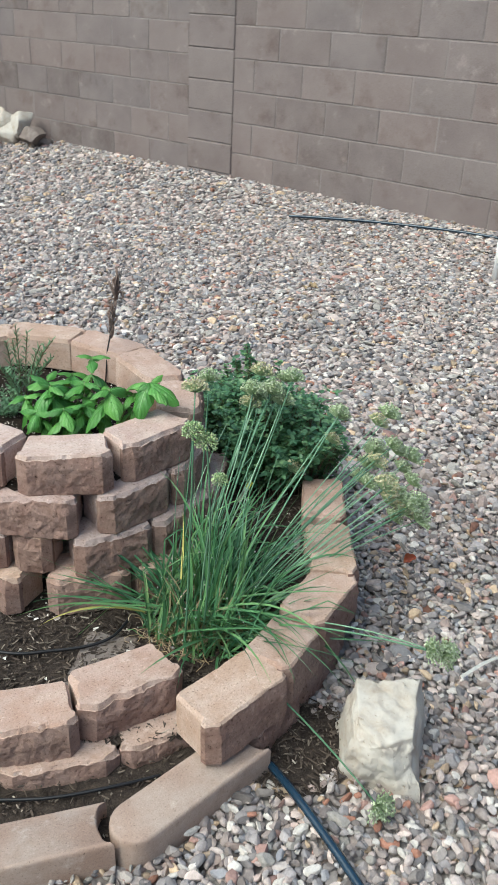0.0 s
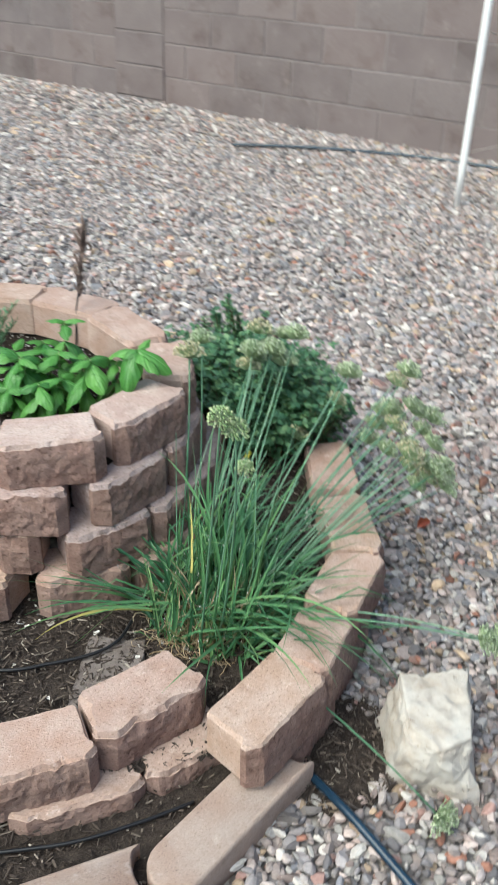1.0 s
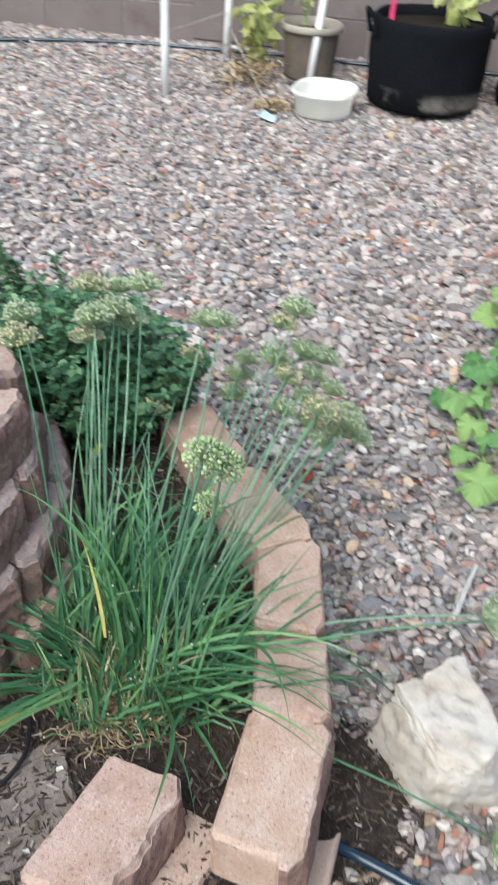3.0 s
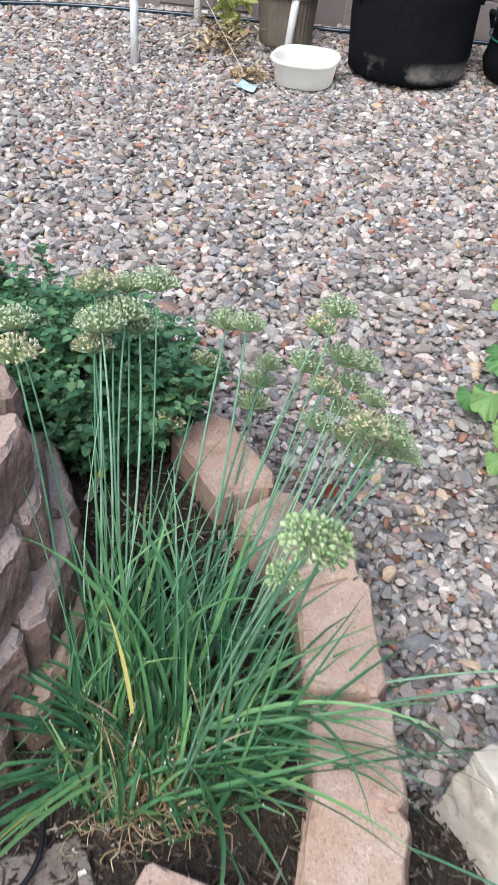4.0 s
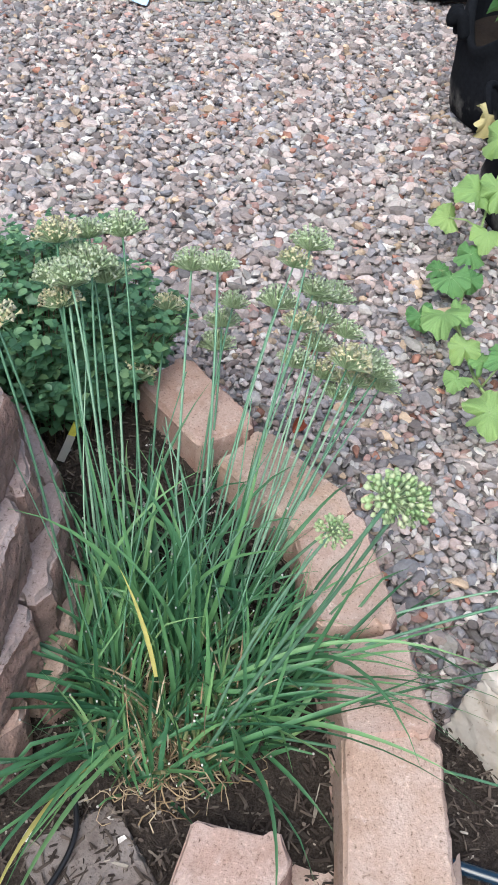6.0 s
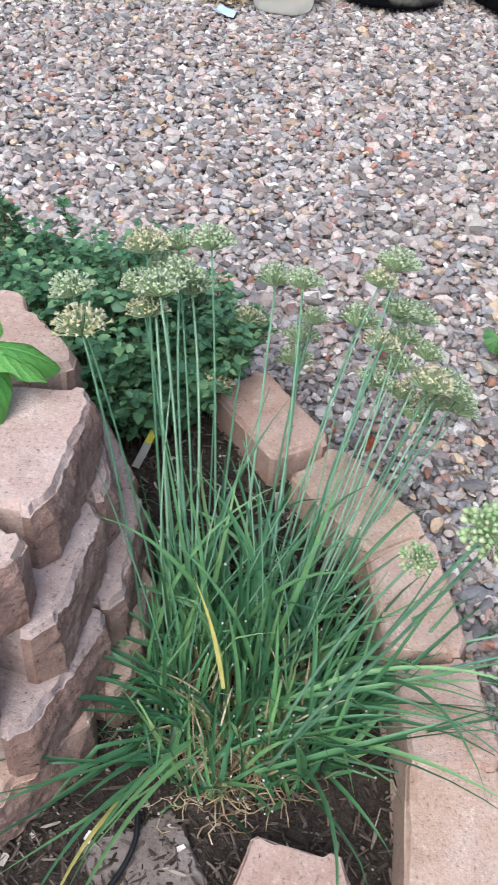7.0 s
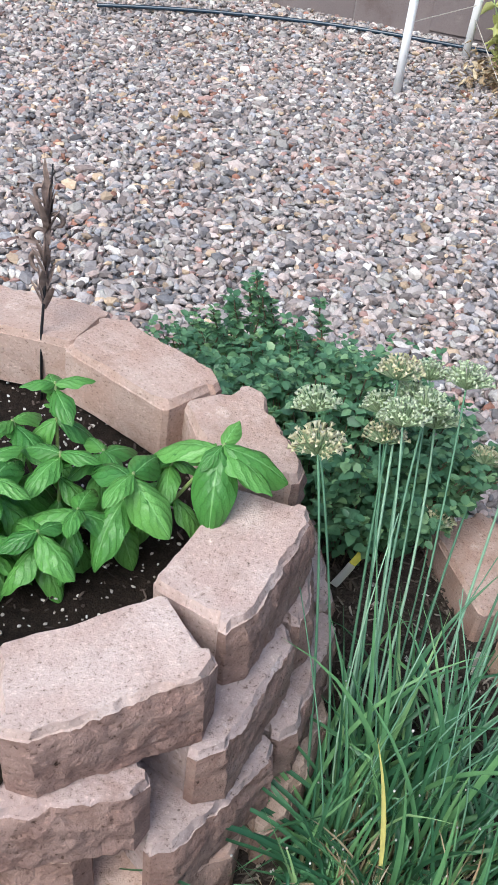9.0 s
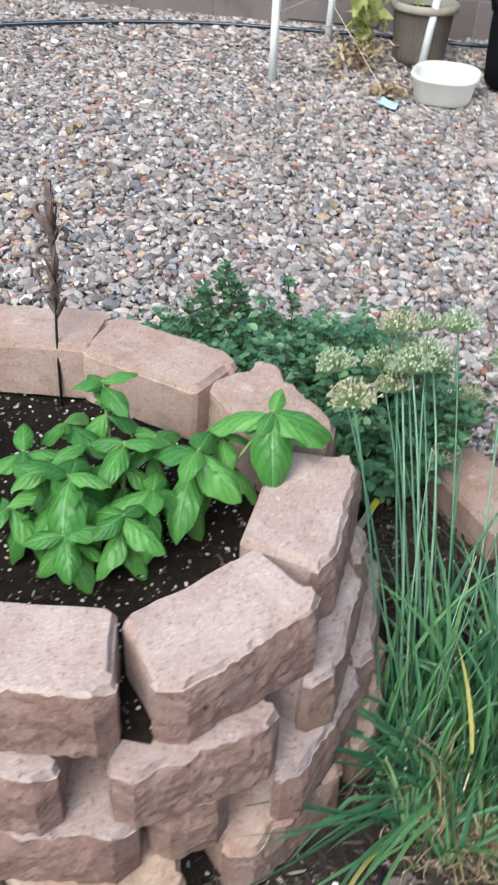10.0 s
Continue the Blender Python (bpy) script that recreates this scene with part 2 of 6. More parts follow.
def leaf_material(name, stops, vein=None, rough=0.5, glow=0.3, pucker=0.0, rib_count=7.0, island=True, groove_shading=0.7):
    """Leaf: colour for each leaf, veins and painted relief shading along its UV, light shining through."""
    m, nt, p = new_material(name, rough, 0.35)
    r = ramp_node(nt, stops)
    nt.links.new(random_out(nt, island), r.inputs[0])
    col = r.outputs[0]
    patch = ramp_node(nt, [(0.3, (0.8, 0.82, 0.8)), (0.7, (1.12, 1.1, 1.05))])
    nt.links.new(noise_node(nt, 60), patch.inputs[0])
    col = mix_node(nt, 1.0, col, patch.outputs[0], "MULTIPLY")
    if vein:
        uv = nt.nodes.new("ShaderNodeUVMap")
        sep = nt.nodes.new("ShaderNodeSeparateXYZ")
        nt.links.new(uv.outputs[0], sep.inputs[0])
        off = math_node(nt, "ABSOLUTE", math_node(nt, "SUBTRACT", sep.outputs[0], 0.5))
        mid = math_node(nt, "LESS_THAN", off, 0.022)
        wob = math_node(nt, "MULTIPLY", noise_node(nt, 5.0, 2.0), 0.8)
        ph = math_node(nt, "ADD", math_node(nt, "SUBTRACT", math_node(nt, "MULTIPLY", sep.outputs[1], rib_count), math_node(nt, "MULTIPLY", off, rib_count * 0.9)), wob)
        saw = math_node(nt, "MULTIPLY", math_node(nt, "ABSOLUTE", math_node(nt, "SUBTRACT", math_node(nt, "FRACT", ph), 0.5)), 2.0)
        # relief shading in the colour: vein grooves darker, bulges between them lighter
        groove_shade = ramp_node(nt, [(0.0, (0.55, 0.62, 0.5)), (0.10, (0.86, 0.88, 0.84)), (0.35, (1.03, 1.02, 1.0)), (1.0, (1.12, 1.1, 1.15))])
        nt.links.new(saw, groove_shade.inputs[0])
        col = mix_node(nt, groove_shading, col, groove_shade.outputs[0], "MULTIPLY")
        col = mix_node(nt, math_node(nt, "MULTIPLY", mid, 0.55), col, vein)
        if pucker:
            cell = nt.nodes.new("ShaderNodeTexNoise")
            cell.inputs["Scale"].default_value = 16.0
            nt.links.new(uv.outputs[0], cell.inputs["Vector"])
            bump(nt, p, math_node(nt, "ADD", math_node(nt, "POWER", saw, 0.35), math_node(nt, "MULTIPLY", cell.outputs[0], 0.8)), pucker, 0.0035)
    nt.links.new(col, p.inputs["Base Color"])
    t = nt.nodes.new("ShaderNodeBsdfTranslucent")
    nt.links.new(mix_node(nt, 0.5, col, (0.35, 0.45, 0.08)), t.inputs["Color"])
    mx = nt.nodes.new("ShaderNodeMixShader")
    mx.inputs[0].default_value = glow
    nt.links.new(p.outputs[0], mx.inputs[1])
    nt.links.new(t.outputs[0], mx.inputs[2])
    nt.links.new(mx.outputs[0], nt.nodes["Material Output"].inputs["Surface"])
    return m


def plain(name, colour, rough=0.5, spec=0.4, grain=40.0, amount=0.25, relief=0.1):
    m, nt, p = new_material(name, rough, spec)
    lo, hi = tuple(c * (1 - amount) for c in colour), tuple(min(1, c * (1 + amount * 0.6)) for c in colour)
    r = ramp_node(nt, [(0.3, lo), (0.7, hi)])
    nt.links.new(noise_node(nt, grain, 5.0), r.inputs[0])
    nt.links.new(r.outputs[0], p.inputs["Base Color"])
    bump(nt, p, noise_node(nt, grain * 6), relief, 0.002)
    return m


def bag_material(name, stain):
    """Black felt with pale mineral crust low on the side."""
    m, nt, p = new_material(name, 0.95, 0.08)
    c = nt.nodes.new("ShaderNodeTexCoord")
    sep = nt.nodes.new("ShaderNodeSeparateXYZ")
    nt.links.new(c.outputs["Object"], sep.inputs[0])
    low = ramp_node(nt, [(0.012, (0.0, 0.0, 0.0)), (0.035, (stain, stain, stain)), (0.10, (0.0, 0.0, 0.0))])
    nt.links.new(sep.outputs[2], low.inputs[0])
    blot = ramp_node(nt, [(0.47, (0.0, 0.0, 0.0)), (0.62, (1.0, 1.0, 1.0))])
    nt.links.new(noise_node(nt, 6.0, 5.0), blot.inputs[0])
    crust = mix_node(nt, 1.0, low.outputs[0], blot.outputs[0], "MULTIPLY")
    weave = ramp_node(nt, [(0.3, (0.005, 0.0055, 0.007)), (0.7, (0.010, 0.011, 0.0135))])
    nt.links.new(noise_node(nt, 90), weave.inputs[0])
    nt.links.new(mix_node(nt, crust, weave.outputs[0], (0.3, 0.28, 0.25)), p.inputs["Base Color"])
    bump(nt, p, noise_node(nt, 250), 0.2, 0.001)
    return m


def rock_material(name, f):
    m, nt, p = new_material(name, 0.85, 0.25)
    r = ramp_node(nt, [(q, tuple(k * f for k in c)) for q, c in ((0.25, (0.46, 0.37, 0.29)), (0.40, (0.62, 0.54, 0.46)), (0.54, (0.71, 0.655, 0.59)), (0.75, (0.76, 0.73, 0.675)))])
    nt.links.new(noise_node(nt, 14, 6.0, 0.65), r.inputs[0])
    pit = ramp_node(nt, [(0.25, (0.55, 0.5, 0.45)), (0.36, (1.0, 1.0, 1.0))])
    nt.links.new(noise_node(nt, 130, 3.0), pit.inputs[0])
    nt.links.new(mix_node(nt, 1.0, r.outputs[0], pit.outputs[0], "MULTIPLY"), p.inputs["Base Color"])
    bump(nt, p, math_node(nt, "ADD", noise_node(nt, 60, 6.0, 0.7), pit.outputs[0]), 0.6, 0.005)
    return m


MAT_MORTAR, MAT_GRAVEL, MAT_ROCK, MAT_BAG = mortar_material(), gravel_material(), rock_material("limestone", 0.70), bag_material("stained_black_fabric", 1.0)
MAT_BAG_CLEAN = bag_material("black_fabric", 0.12)
MAT_ROCK_TAN = rock_material("tan_fieldstone", 0.62)
MAT_DIRT = gravel_ground_material()
MAT_MULCH_SOIL = earth_material("mulch_soil", (0.036, 0.028, 0.024), (0.10, 0.078, 0.065), 50)
MAT_POT_SOIL = earth_material("potting_soil", (0.014, 0.010, 0.008), (0.042, 0.03, 0.023), 70)
MAT_CHIP = pieces_material("bark_chips", [(0.0, (0.035, 0.027, 0.023)), (0.5, (0.07, 0.053, 0.044)), (0.8, (0.115, 0.09, 0.074)), (0.95, (0.2, 0.165, 0.135)), (1.0, (0.42, 0.37, 0.31))])
MAT_PERLITE = pieces_material("perlite", [(0.0, (0.35, 0.3, 0.25)), (1.0, (0.75, 0.72, 0.68))])
MAT_CHIVE = leaf_material("chive_green", [(0.0, (0.030, 0.096, 0.050)), (0.3, (0.053, 0.150, 0.076)), (0.6, (0.084, 0.208, 0.098)), (0.85, (0.13, 0.28, 0.118)), (0.95, (0.2, 0.36, 0.15)), (1.0, (0.28, 0.42, 0.19))], rough=0.34, glow=0.2)
MAT_RAY = leaf_material("flower_ray_green", [(0.0, (0.42, 0.56, 0.33)), (1.0, (0.58, 0.68, 0.45))], glow=0.35)
MAT_CHIVE_STEM = leaf_material("chive_stem_green", [(0.0, (0.085, 0.2, 0.115)), (0.6, (0.17, 0.32, 0.21)), (1.0, (0.28, 0.43, 0.3))], rough=0.5, glow=0.1, island=False)
MAT_YELLOW_LEAF = leaf_material("yellowed_leaf", [(0.0, (0.48, 0.45, 0.13)), (1.0, (0.56, 0.48, 0.18))], glow=0.25)
MAT_STRAW = pieces_material("dry_straw", [(0.0, (0.2, 0.135, 0.075)), (0.5, (0.36, 0.265, 0.16)), (1.0, (0.54, 0.45, 0.31))])
MAT_SHEATH = leaf_material("pale_sheath", [(0.0, (0.16, 0.25, 0.10)), (0.45, (0.3, 0.32, 0.16)), (1.0, (0.46, 0.38, 0.25))], glow=0.15)
MAT_POD = leaf_material("seed_pod_green", [(0.0, (0.54, 0.67, 0.42)), (0.5, (0.68, 0.78, 0.55)), (1.0, (0.80, 0.84, 0.67))], glow=0.35)
MAT_POD_CREAM = leaf_material("seed_pod_cream", [(0.0, (0.64, 0.60, 0.37)), (0.6, (0.78, 0.71, 0.48)), (1.0, (0.84, 0.80, 0.64))], glow=0.3)
MAT_POD_DARK = leaf_material("ripe_pod_green", [(0.0, (0.27, 0.41, 0.19)), (0.6, (0.42, 0.54, 0.28)), (1.0, (0.6, 0.64, 0.42))], glow=0.2)
MAT_BASIL = leaf_material("basil_leaf", [(0.0, (0.058, 0.19, 0.042)), (0.5, (0.098, 0.275, 0.06)), (1.0, (0.15, 0.36, 0.085))], vein=(0.24, 0.48, 0.16), rough=0.22, glow=0.18, pucker=0.4, rib_count=5.0, island=False, groove_shading=0.5)
MAT_BASIL_STEM = plain("basil_stem", (0.22, 0.3, 0.1), 0.5)
MAT_OREGANO = leaf_material("oregano_leaf", [(0.0, (0.050, 0.125, 0.072)), (0.45, (0.085, 0.195, 0.108)), (0.8, (0.135, 0.265, 0.142)), (1.0, (0.24, 0.38, 0.19))], rough=0.36, glow=0.25)
MAT_WOODY = plain("woody_stem", (0.12, 0.085, 0.05), 0.8)
MAT_ROSEMARY = leaf_material("rosemary_needle", [(0.0, (0.08, 0.18, 0.1)), (1.0, (0.17, 0.3, 0.18))], rough=0.5, glow=0.15)
MAT_SPIKY = leaf_material("spiky_leaf", [(0.0, (0.035, 0.06, 0.045)), (1.0, (0.1, 0.13, 0.1))], rough=0.5, glow=0.1)
MAT_VINE = leaf_material("vine_leaf", [(0.0, (0.11, 0.27, 0.10)), (0.5, (0.19, 0.38, 0.14)), (1.0, (0.36, 0.52, 0.19))], vein=(0.36, 0.5, 0.24), rough=0.5, glow=0.35, pucker=0.4, rib_count=4.0, island=False, groove_shading=0.2)
MAT_VINE_STEM = plain("vine_stem", (0.3, 0.4, 0.16), 0.5)
MAT_WILT = leaf_material("wilted_leaf", [(0.0, (0.42, 0.32, 0.2)), (0.5, (0.55, 0.46, 0.24)), (1.0, (0.66, 0.6, 0.28))], glow=0.25)
MAT_TOMATO = leaf_material("tomato_leaf", [(0.0, (0.42, 0.47, 0.16)), (0.5, (0.6, 0.62, 0.25)), (1.0, (0.74, 0.72, 0.38))], glow=0.4)
MAT_WHITE = plain("white_plastic", (0.80, 0.77, 0.67), 0.4, 0.5, 12, 0.06, 0.03)
MAT_PVC = plain("white_pvc", (0.95, 0.95, 0.94), 0.35, 0.5, 9, 0.08, 0.03)
for soft_mat, amount in ((MAT_WHITE, 0.7), (MAT_PVC, 0.0)):
    soft_p = soft_mat.node_tree.nodes["Principled BSDF"]
    soft_p.inputs["Subsurface Weight"].default_value, soft_p.inputs["Subsurface Scale"].default_value = amount, 0.06
    soft_p.inputs["Subsurface Radius"].default_value = (1.0, 0.9, 0.8)
MAT_TWINE = plain("twine", (0.55, 0.5, 0.44), 0.9, 0.1, 200)
MAT_TUBE = plain("blue_black_tubing", (0.009, 0.028, 0.052), 0.17, 0.7, 30, 0.2, 0.05)
MAT_DRIP = plain("black_tubing", (0.012, 0.012, 0.014), 0.4, 0.4, 30, 0.2, 0.05)
MAT_POT = plain("brown_pot_plastic", (0.13, 0.105, 0.085), 0.7, 0.3, 15, 0.25, 0.2)
MAT_RIM = plain("pot_rim_plastic", (0.34, 0.3, 0.25), 0.6, 0.3, 15, 0.15, 0.1)
MAT_RUST = plain("dried_brown_plume", (0.24, 0.175, 0.15), 0.8, 0.2, 60, 0.5, 0.4)
MAT_PINK = plain("pink_ribbon", (0.7, 0.06, 0.17), 0.5)
MAT_PAPER = plain("blue_print_paper", (0.42, 0.55, 0.72), 0.6, 0.3, 25, 0.3)
MAT_LABEL_Y = plain("yellow_tag_plastic", (0.72, 0.66, 0.1), 0.4)
MAT_ORANGE = leaf_material("orange_dead_leaf", [(0.0, (0.26, 0.055, 0.035)), (1.0, (0.32, 0.085, 0.05))], glow=0.1)


# ---- mesh helpers ----
def raw_mesh(name, verts, faces, mats, smooth=True, uvs=None, slots=None):
    me = bpy.data.meshes.new(name)
    me.from_pydata([tuple(v) for v in verts], [], faces)
    for m in mats if isinstance(mats, (list, tuple)) else [mats]:
        me.materials.append(m)
    me.polygons.foreach_set("use_smooth", [smooth] * len(me.polygons))
    if slots:
        me.polygons.foreach_set("material_index", slots)
    if uvs:
        lay = me.uv_layers.new(name="UVMap")
        idx = np.empty(len(me.loops), dtype=np.int32)
        me.loops.foreach_get("vertex_index", idx)
        lay.data.foreach_set("uv", np.asarray(uvs, dtype=np.float32)[idx].ravel())
    me.update()
    return me


def part(name, me, parent=None, m=None, label=""):
    ob = new(name, me)
    if parent is not None:
        ob.parent = parent
    if m is not None:
        ob.matrix_basis = m
    return tagged(ob, label)


def empty(name, m, label, category, group="", kind=""):
    ob = new(name)
    ob.empty_display_size = 0.05
    ob.matrix_basis = m
    return tagged(ob, label, category, group, kind)


class Soup:
    """Gathers verts and faces of one mesh."""

    def __init__(self):
        self.v, self.f, self.uv, self.s = [], [], [], []

    def add(self, verts, faces, uvs=None, slot=0):
        o = len(self.v)
        self.v += [tuple(v) for v in verts]
        self.f += [tuple(i + o for i in f) for f in faces]
        self.uv += uvs if uvs else [(0.5, 0.5)] * len(verts)
        self.s += [slot] * len(faces)

    def tube(self, pts, radii, n=6, slot=0, cap=True):
        pts = [Vector(p) for p in pts]
        if isinstance(radii, (int, float)):
            radii = [radii] * len(pts)
        o, vs, fs = len(self.v), [], []
        side = None
        for i, p in enumerate(pts):
            d = (pts[min(i + 1, len(pts) - 1)] - pts[max(i - 1, 0)]).normalized()
            if side is None:
                side = d.orthogonal().normalized()
            side = (side - d * side.dot(d)).normalized()
            up = d.cross(side)
            for k in range(n):
                a = 2 * math.pi * k / n
                vs.append(p + (side * math.cos(a) + up * math.sin(a)) * radii[i])
        for i in range(len(pts) - 1):
            for k in range(n):
                fs.append((i * n + k, i * n + (k + 1) % n, (i + 1) * n + (k + 1) % n, (i + 1) * n + k))
        if cap:
            fs.append(tuple(range(n - 1, -1, -1)))
            fs.append(tuple((len(pts) - 1) * n + k for k in range(n)))
        self.add(vs, fs, None, slot)

    def mesh(self, name, mats, smooth=True):
        return raw_mesh(name, self.v, self.f, mats, smooth, self.uv, self.s)


def smoothstep(a, b, x):
    t = min(1.0, max(0.0, (x - a) / (b - a)))
    return t * t * (3 - 2 * t)


def ground_z(y):
    return 0.065 * smoothstep(4.1, 4.65, y)


def inside(poly, x, y):
    hit = False
    for i in range(len(poly)):
        (x1, y1), (x2, y2) = poly[i - 1], poly[i]
        if (y1 > y) != (y2 > y) and x < (x2 - x1) * (y - y1) / (y2 - y1) + x1:
            hit = not hit
    return hit


# ---- ground and gravel ----
def build_ground():
    ys = [-60, -20, -6, -2, 0, 1, 2, 3, 3.6, 3.9, 4.0, 4.1, 4.2, 4.3, 4.4, 4.5, 4.6, 4.7, 4.8, 5.0, 6, 10, 30, 80]
    xs = [-80, -20, -8, -4, -2, -1, 0, 1, 2, 4, 8, 20, 80]
    verts = [(x, y, ground_z(y) - 0.010) for y in ys for x in xs]
    n = len(xs)
    faces = [(j * n + i, j * n + i + 1, (j + 1) * n + i + 1, (j + 1) * n + i) for j in range(len(ys) - 1) for i in range(n - 1)]
    tagged(new("ground", raw_mesh("ground", verts, faces, MAT_DIRT)), "level yard of dirt under loose river gravel", "ground", kind="structure")


BED_OUTLINE = [(-0.255, 0.93), (-0.262, 0.66), (-0.40, 0.475), (-0.62, 0.25), (-1.6, 0.3), (-1.62, 1.2), (-1.42, 1.42), (-1.1, 1.5), (-0.9, 1.6),
               (-0.6, 1.62), (-0.45, 1.48), (-0.33, 1.29), (-0.29, 1.12), (-0.265, 0.99)]


def ico(level):
    bm = bmesh.new()
    bmesh.ops.create_icosphere(bm, subdivisions=level, radius=1.0)
    bm.verts.ensure_lookup_table()
    v = np.array([tuple(x.co) for x in bm.verts])
    f = np.array([[x.index for x in t.verts] for t in bm.faces])
    bm.free()
    return v, f


def stone_mesh(name, pts, size, level, rng, smooth, mat, cuts=3):
    """Many small flattened, chipped stones in one mesh, built all at once."""
    base, tri = ico(level)
    n, k = len(pts), len(base)
    v = np.repeat(base[None], n, 0)
    for _ in range(cuts):
        axis = rng.normal(size=(n, 1, 3))
        axis /= np.linalg.norm(axis, axis=2, keepdims=True)
        lim = rng.uniform(0.38, 0.8, size=(n, 1, 1))
        d = (v * axis).sum(2, keepdims=True)
        v = v - axis * np.maximum(d - lim, 0)
    v = v * rng.uniform(*((0.80, 1.2) if level == 1 else (0.93, 1.07)), size=(n, k, 1))
    sc = np.stack([rng.uniform(0.85, 1.5, n), rng.uniform(0.62, 0.98, n), rng.uniform(0.44, 0.80, n)], 1) * size[:, None] * 0.62
    v = v * sc[:, None]
    tilt = rng.normal(0, 0.7, n)
    c, s = np.cos(tilt)[:, None], np.sin(tilt)[:, None]
    y, z = v[:, :, 1] * c - v[:, :, 2] * s, v[:, :, 1] * s + v[:, :, 2] * c
    a = rng.uniform(0, 2 * np.pi, n)
    c, s = np.cos(a)[:, None], np.sin(a)[:, None]
    x, y = v[:, :, 0] * c - y * s, v[:, :, 0] * s + y * c
    v = np.stack([x, y, z], 2) + pts[:, None]
    f = (tri[None] + (np.arange(n) * k)[:, None, None]).reshape(-1, 3)
    me = bpy.data.meshes.new(name)
    me.vertices.add(n * k)
    me.vertices.foreach_set("co", v.astype(np.float32).ravel())
    me.loops.add(len(f) * 3)
    me.loops.foreach_set("vertex_index", f.astype(np.int32).ravel())
    me.polygons.add(len(f))
    me.polygons.foreach_set("loop_start", np.arange(0, len(f) * 3, 3, dtype=np.int32))
    me.polygons.foreach_set("use_smooth", np.full(len(f), smooth))
    me.materials.append(mat)
    me.update(calc_edges=True)
    me.validate()
    return me


def grid_points(x0, x1, y0, y1, cell, rng, keep, lift=0.010):
    gx, gy = np.meshgrid(np.arange(x0, x1, cell), np.arange(y0, y1, cell))
    x = (gx + rng.uniform(-0.48, 0.48, gx.shape) * cell).ravel()
    y = (gy + rng.uniform(-0.48, 0.48, gy.shape) * cell).ravel()
    ok = np.array([keep(a, b) for a, b in zip(x, y)])
    x, y = x[ok], y[ok]
    t = np.clip((y - 4.1) / 0.55, 0, 1)
    z = 0.065 * t * t * (3 - 2 * t) + rng.uniform(-lift, lift * 0.9, len(x))
    return np.stack([x, y, z], 1)


def build_gravel():
    rng = np.random.default_rng(7)

    def bare(x, y):
        return inside(BED_OUTLINE, x, y) or ((x + 0.235) / 0.075) ** 2 + ((y - 0.985) / 0.10) ** 2 < 1

    def near_zone(x, y):
        return -0.62 < x < 0.6 and 0.45 < y < 1.95

    def seen(x, y):
        return x > -2.0 - (y - 1.4) * 1.75 and x < 0.55 + max(0, y - 2) * 0.4

    near = grid_points(-0.62, 0.6, 0.45, 1.95, 0.0112, rng, lambda x, y: near_zone(x, y) and not bare(x, y), 0.0095)
    mid = grid_points(-3.4, 1.6, 1.35, 4.78, 0.0142, rng, lambda x, y: seen(x, y) and not near_zone(x, y) and not bare(x, y))
    far = grid_points(-7.8, -3.4, 2.0, 4.78, 0.021, rng, seen)
    sizes = [np.clip(rng.lognormal(math.log(s), 0.30, len(p)), 0.009, 0.042) for p, s in ((near, 0.0146), (mid, 0.0192), (far, 0.0255))]
    root = empty("gravel", pose(0, 0, 0), "loose tumbled river gravel in grey, tan, pink and white", "gravel", kind="stuff")
    part("loose_stones", stone_mesh("near_stones", near, sizes[0], 2, rng, False, MAT_GRAVEL, 5), root)
    part("loose_stones", stone_mesh("mid_stones", mid, sizes[1], 1, rng, False, MAT_GRAVEL, 2), root)
    part("loose_stones", stone_mesh("far_stones", far, sizes[2], 1, rng, False, MAT_GRAVEL, 2), root)


# ---- block wall of the yard ----
WALL_Y, COURSE, CMU = 4.80, 0.2035, 0.406
Z_TOP0, X_JOINT = 0.235, -3.015


def slab_mesh(name, w, d, h, mat, edge=0.004, seed=0):
    """A block with softened edges; its front is at y = 0."""
    bm = bmesh.new()
    bmesh.ops.create_cube(bm, size=1.0)
    for v in bm.verts:
        v.co = Vector((v.co.x * w, (v.co.y + 0.5) * d, v.co.z * h))
    bmesh.ops.bevel(bm, geom=bm.edges[:], offset=edge, segments=1, affect="EDGES")
    me = bpy.data.meshes.new(name)
    bm.to_mesh(me)
    bm.free()
    me.materials.append(mat)
    return me


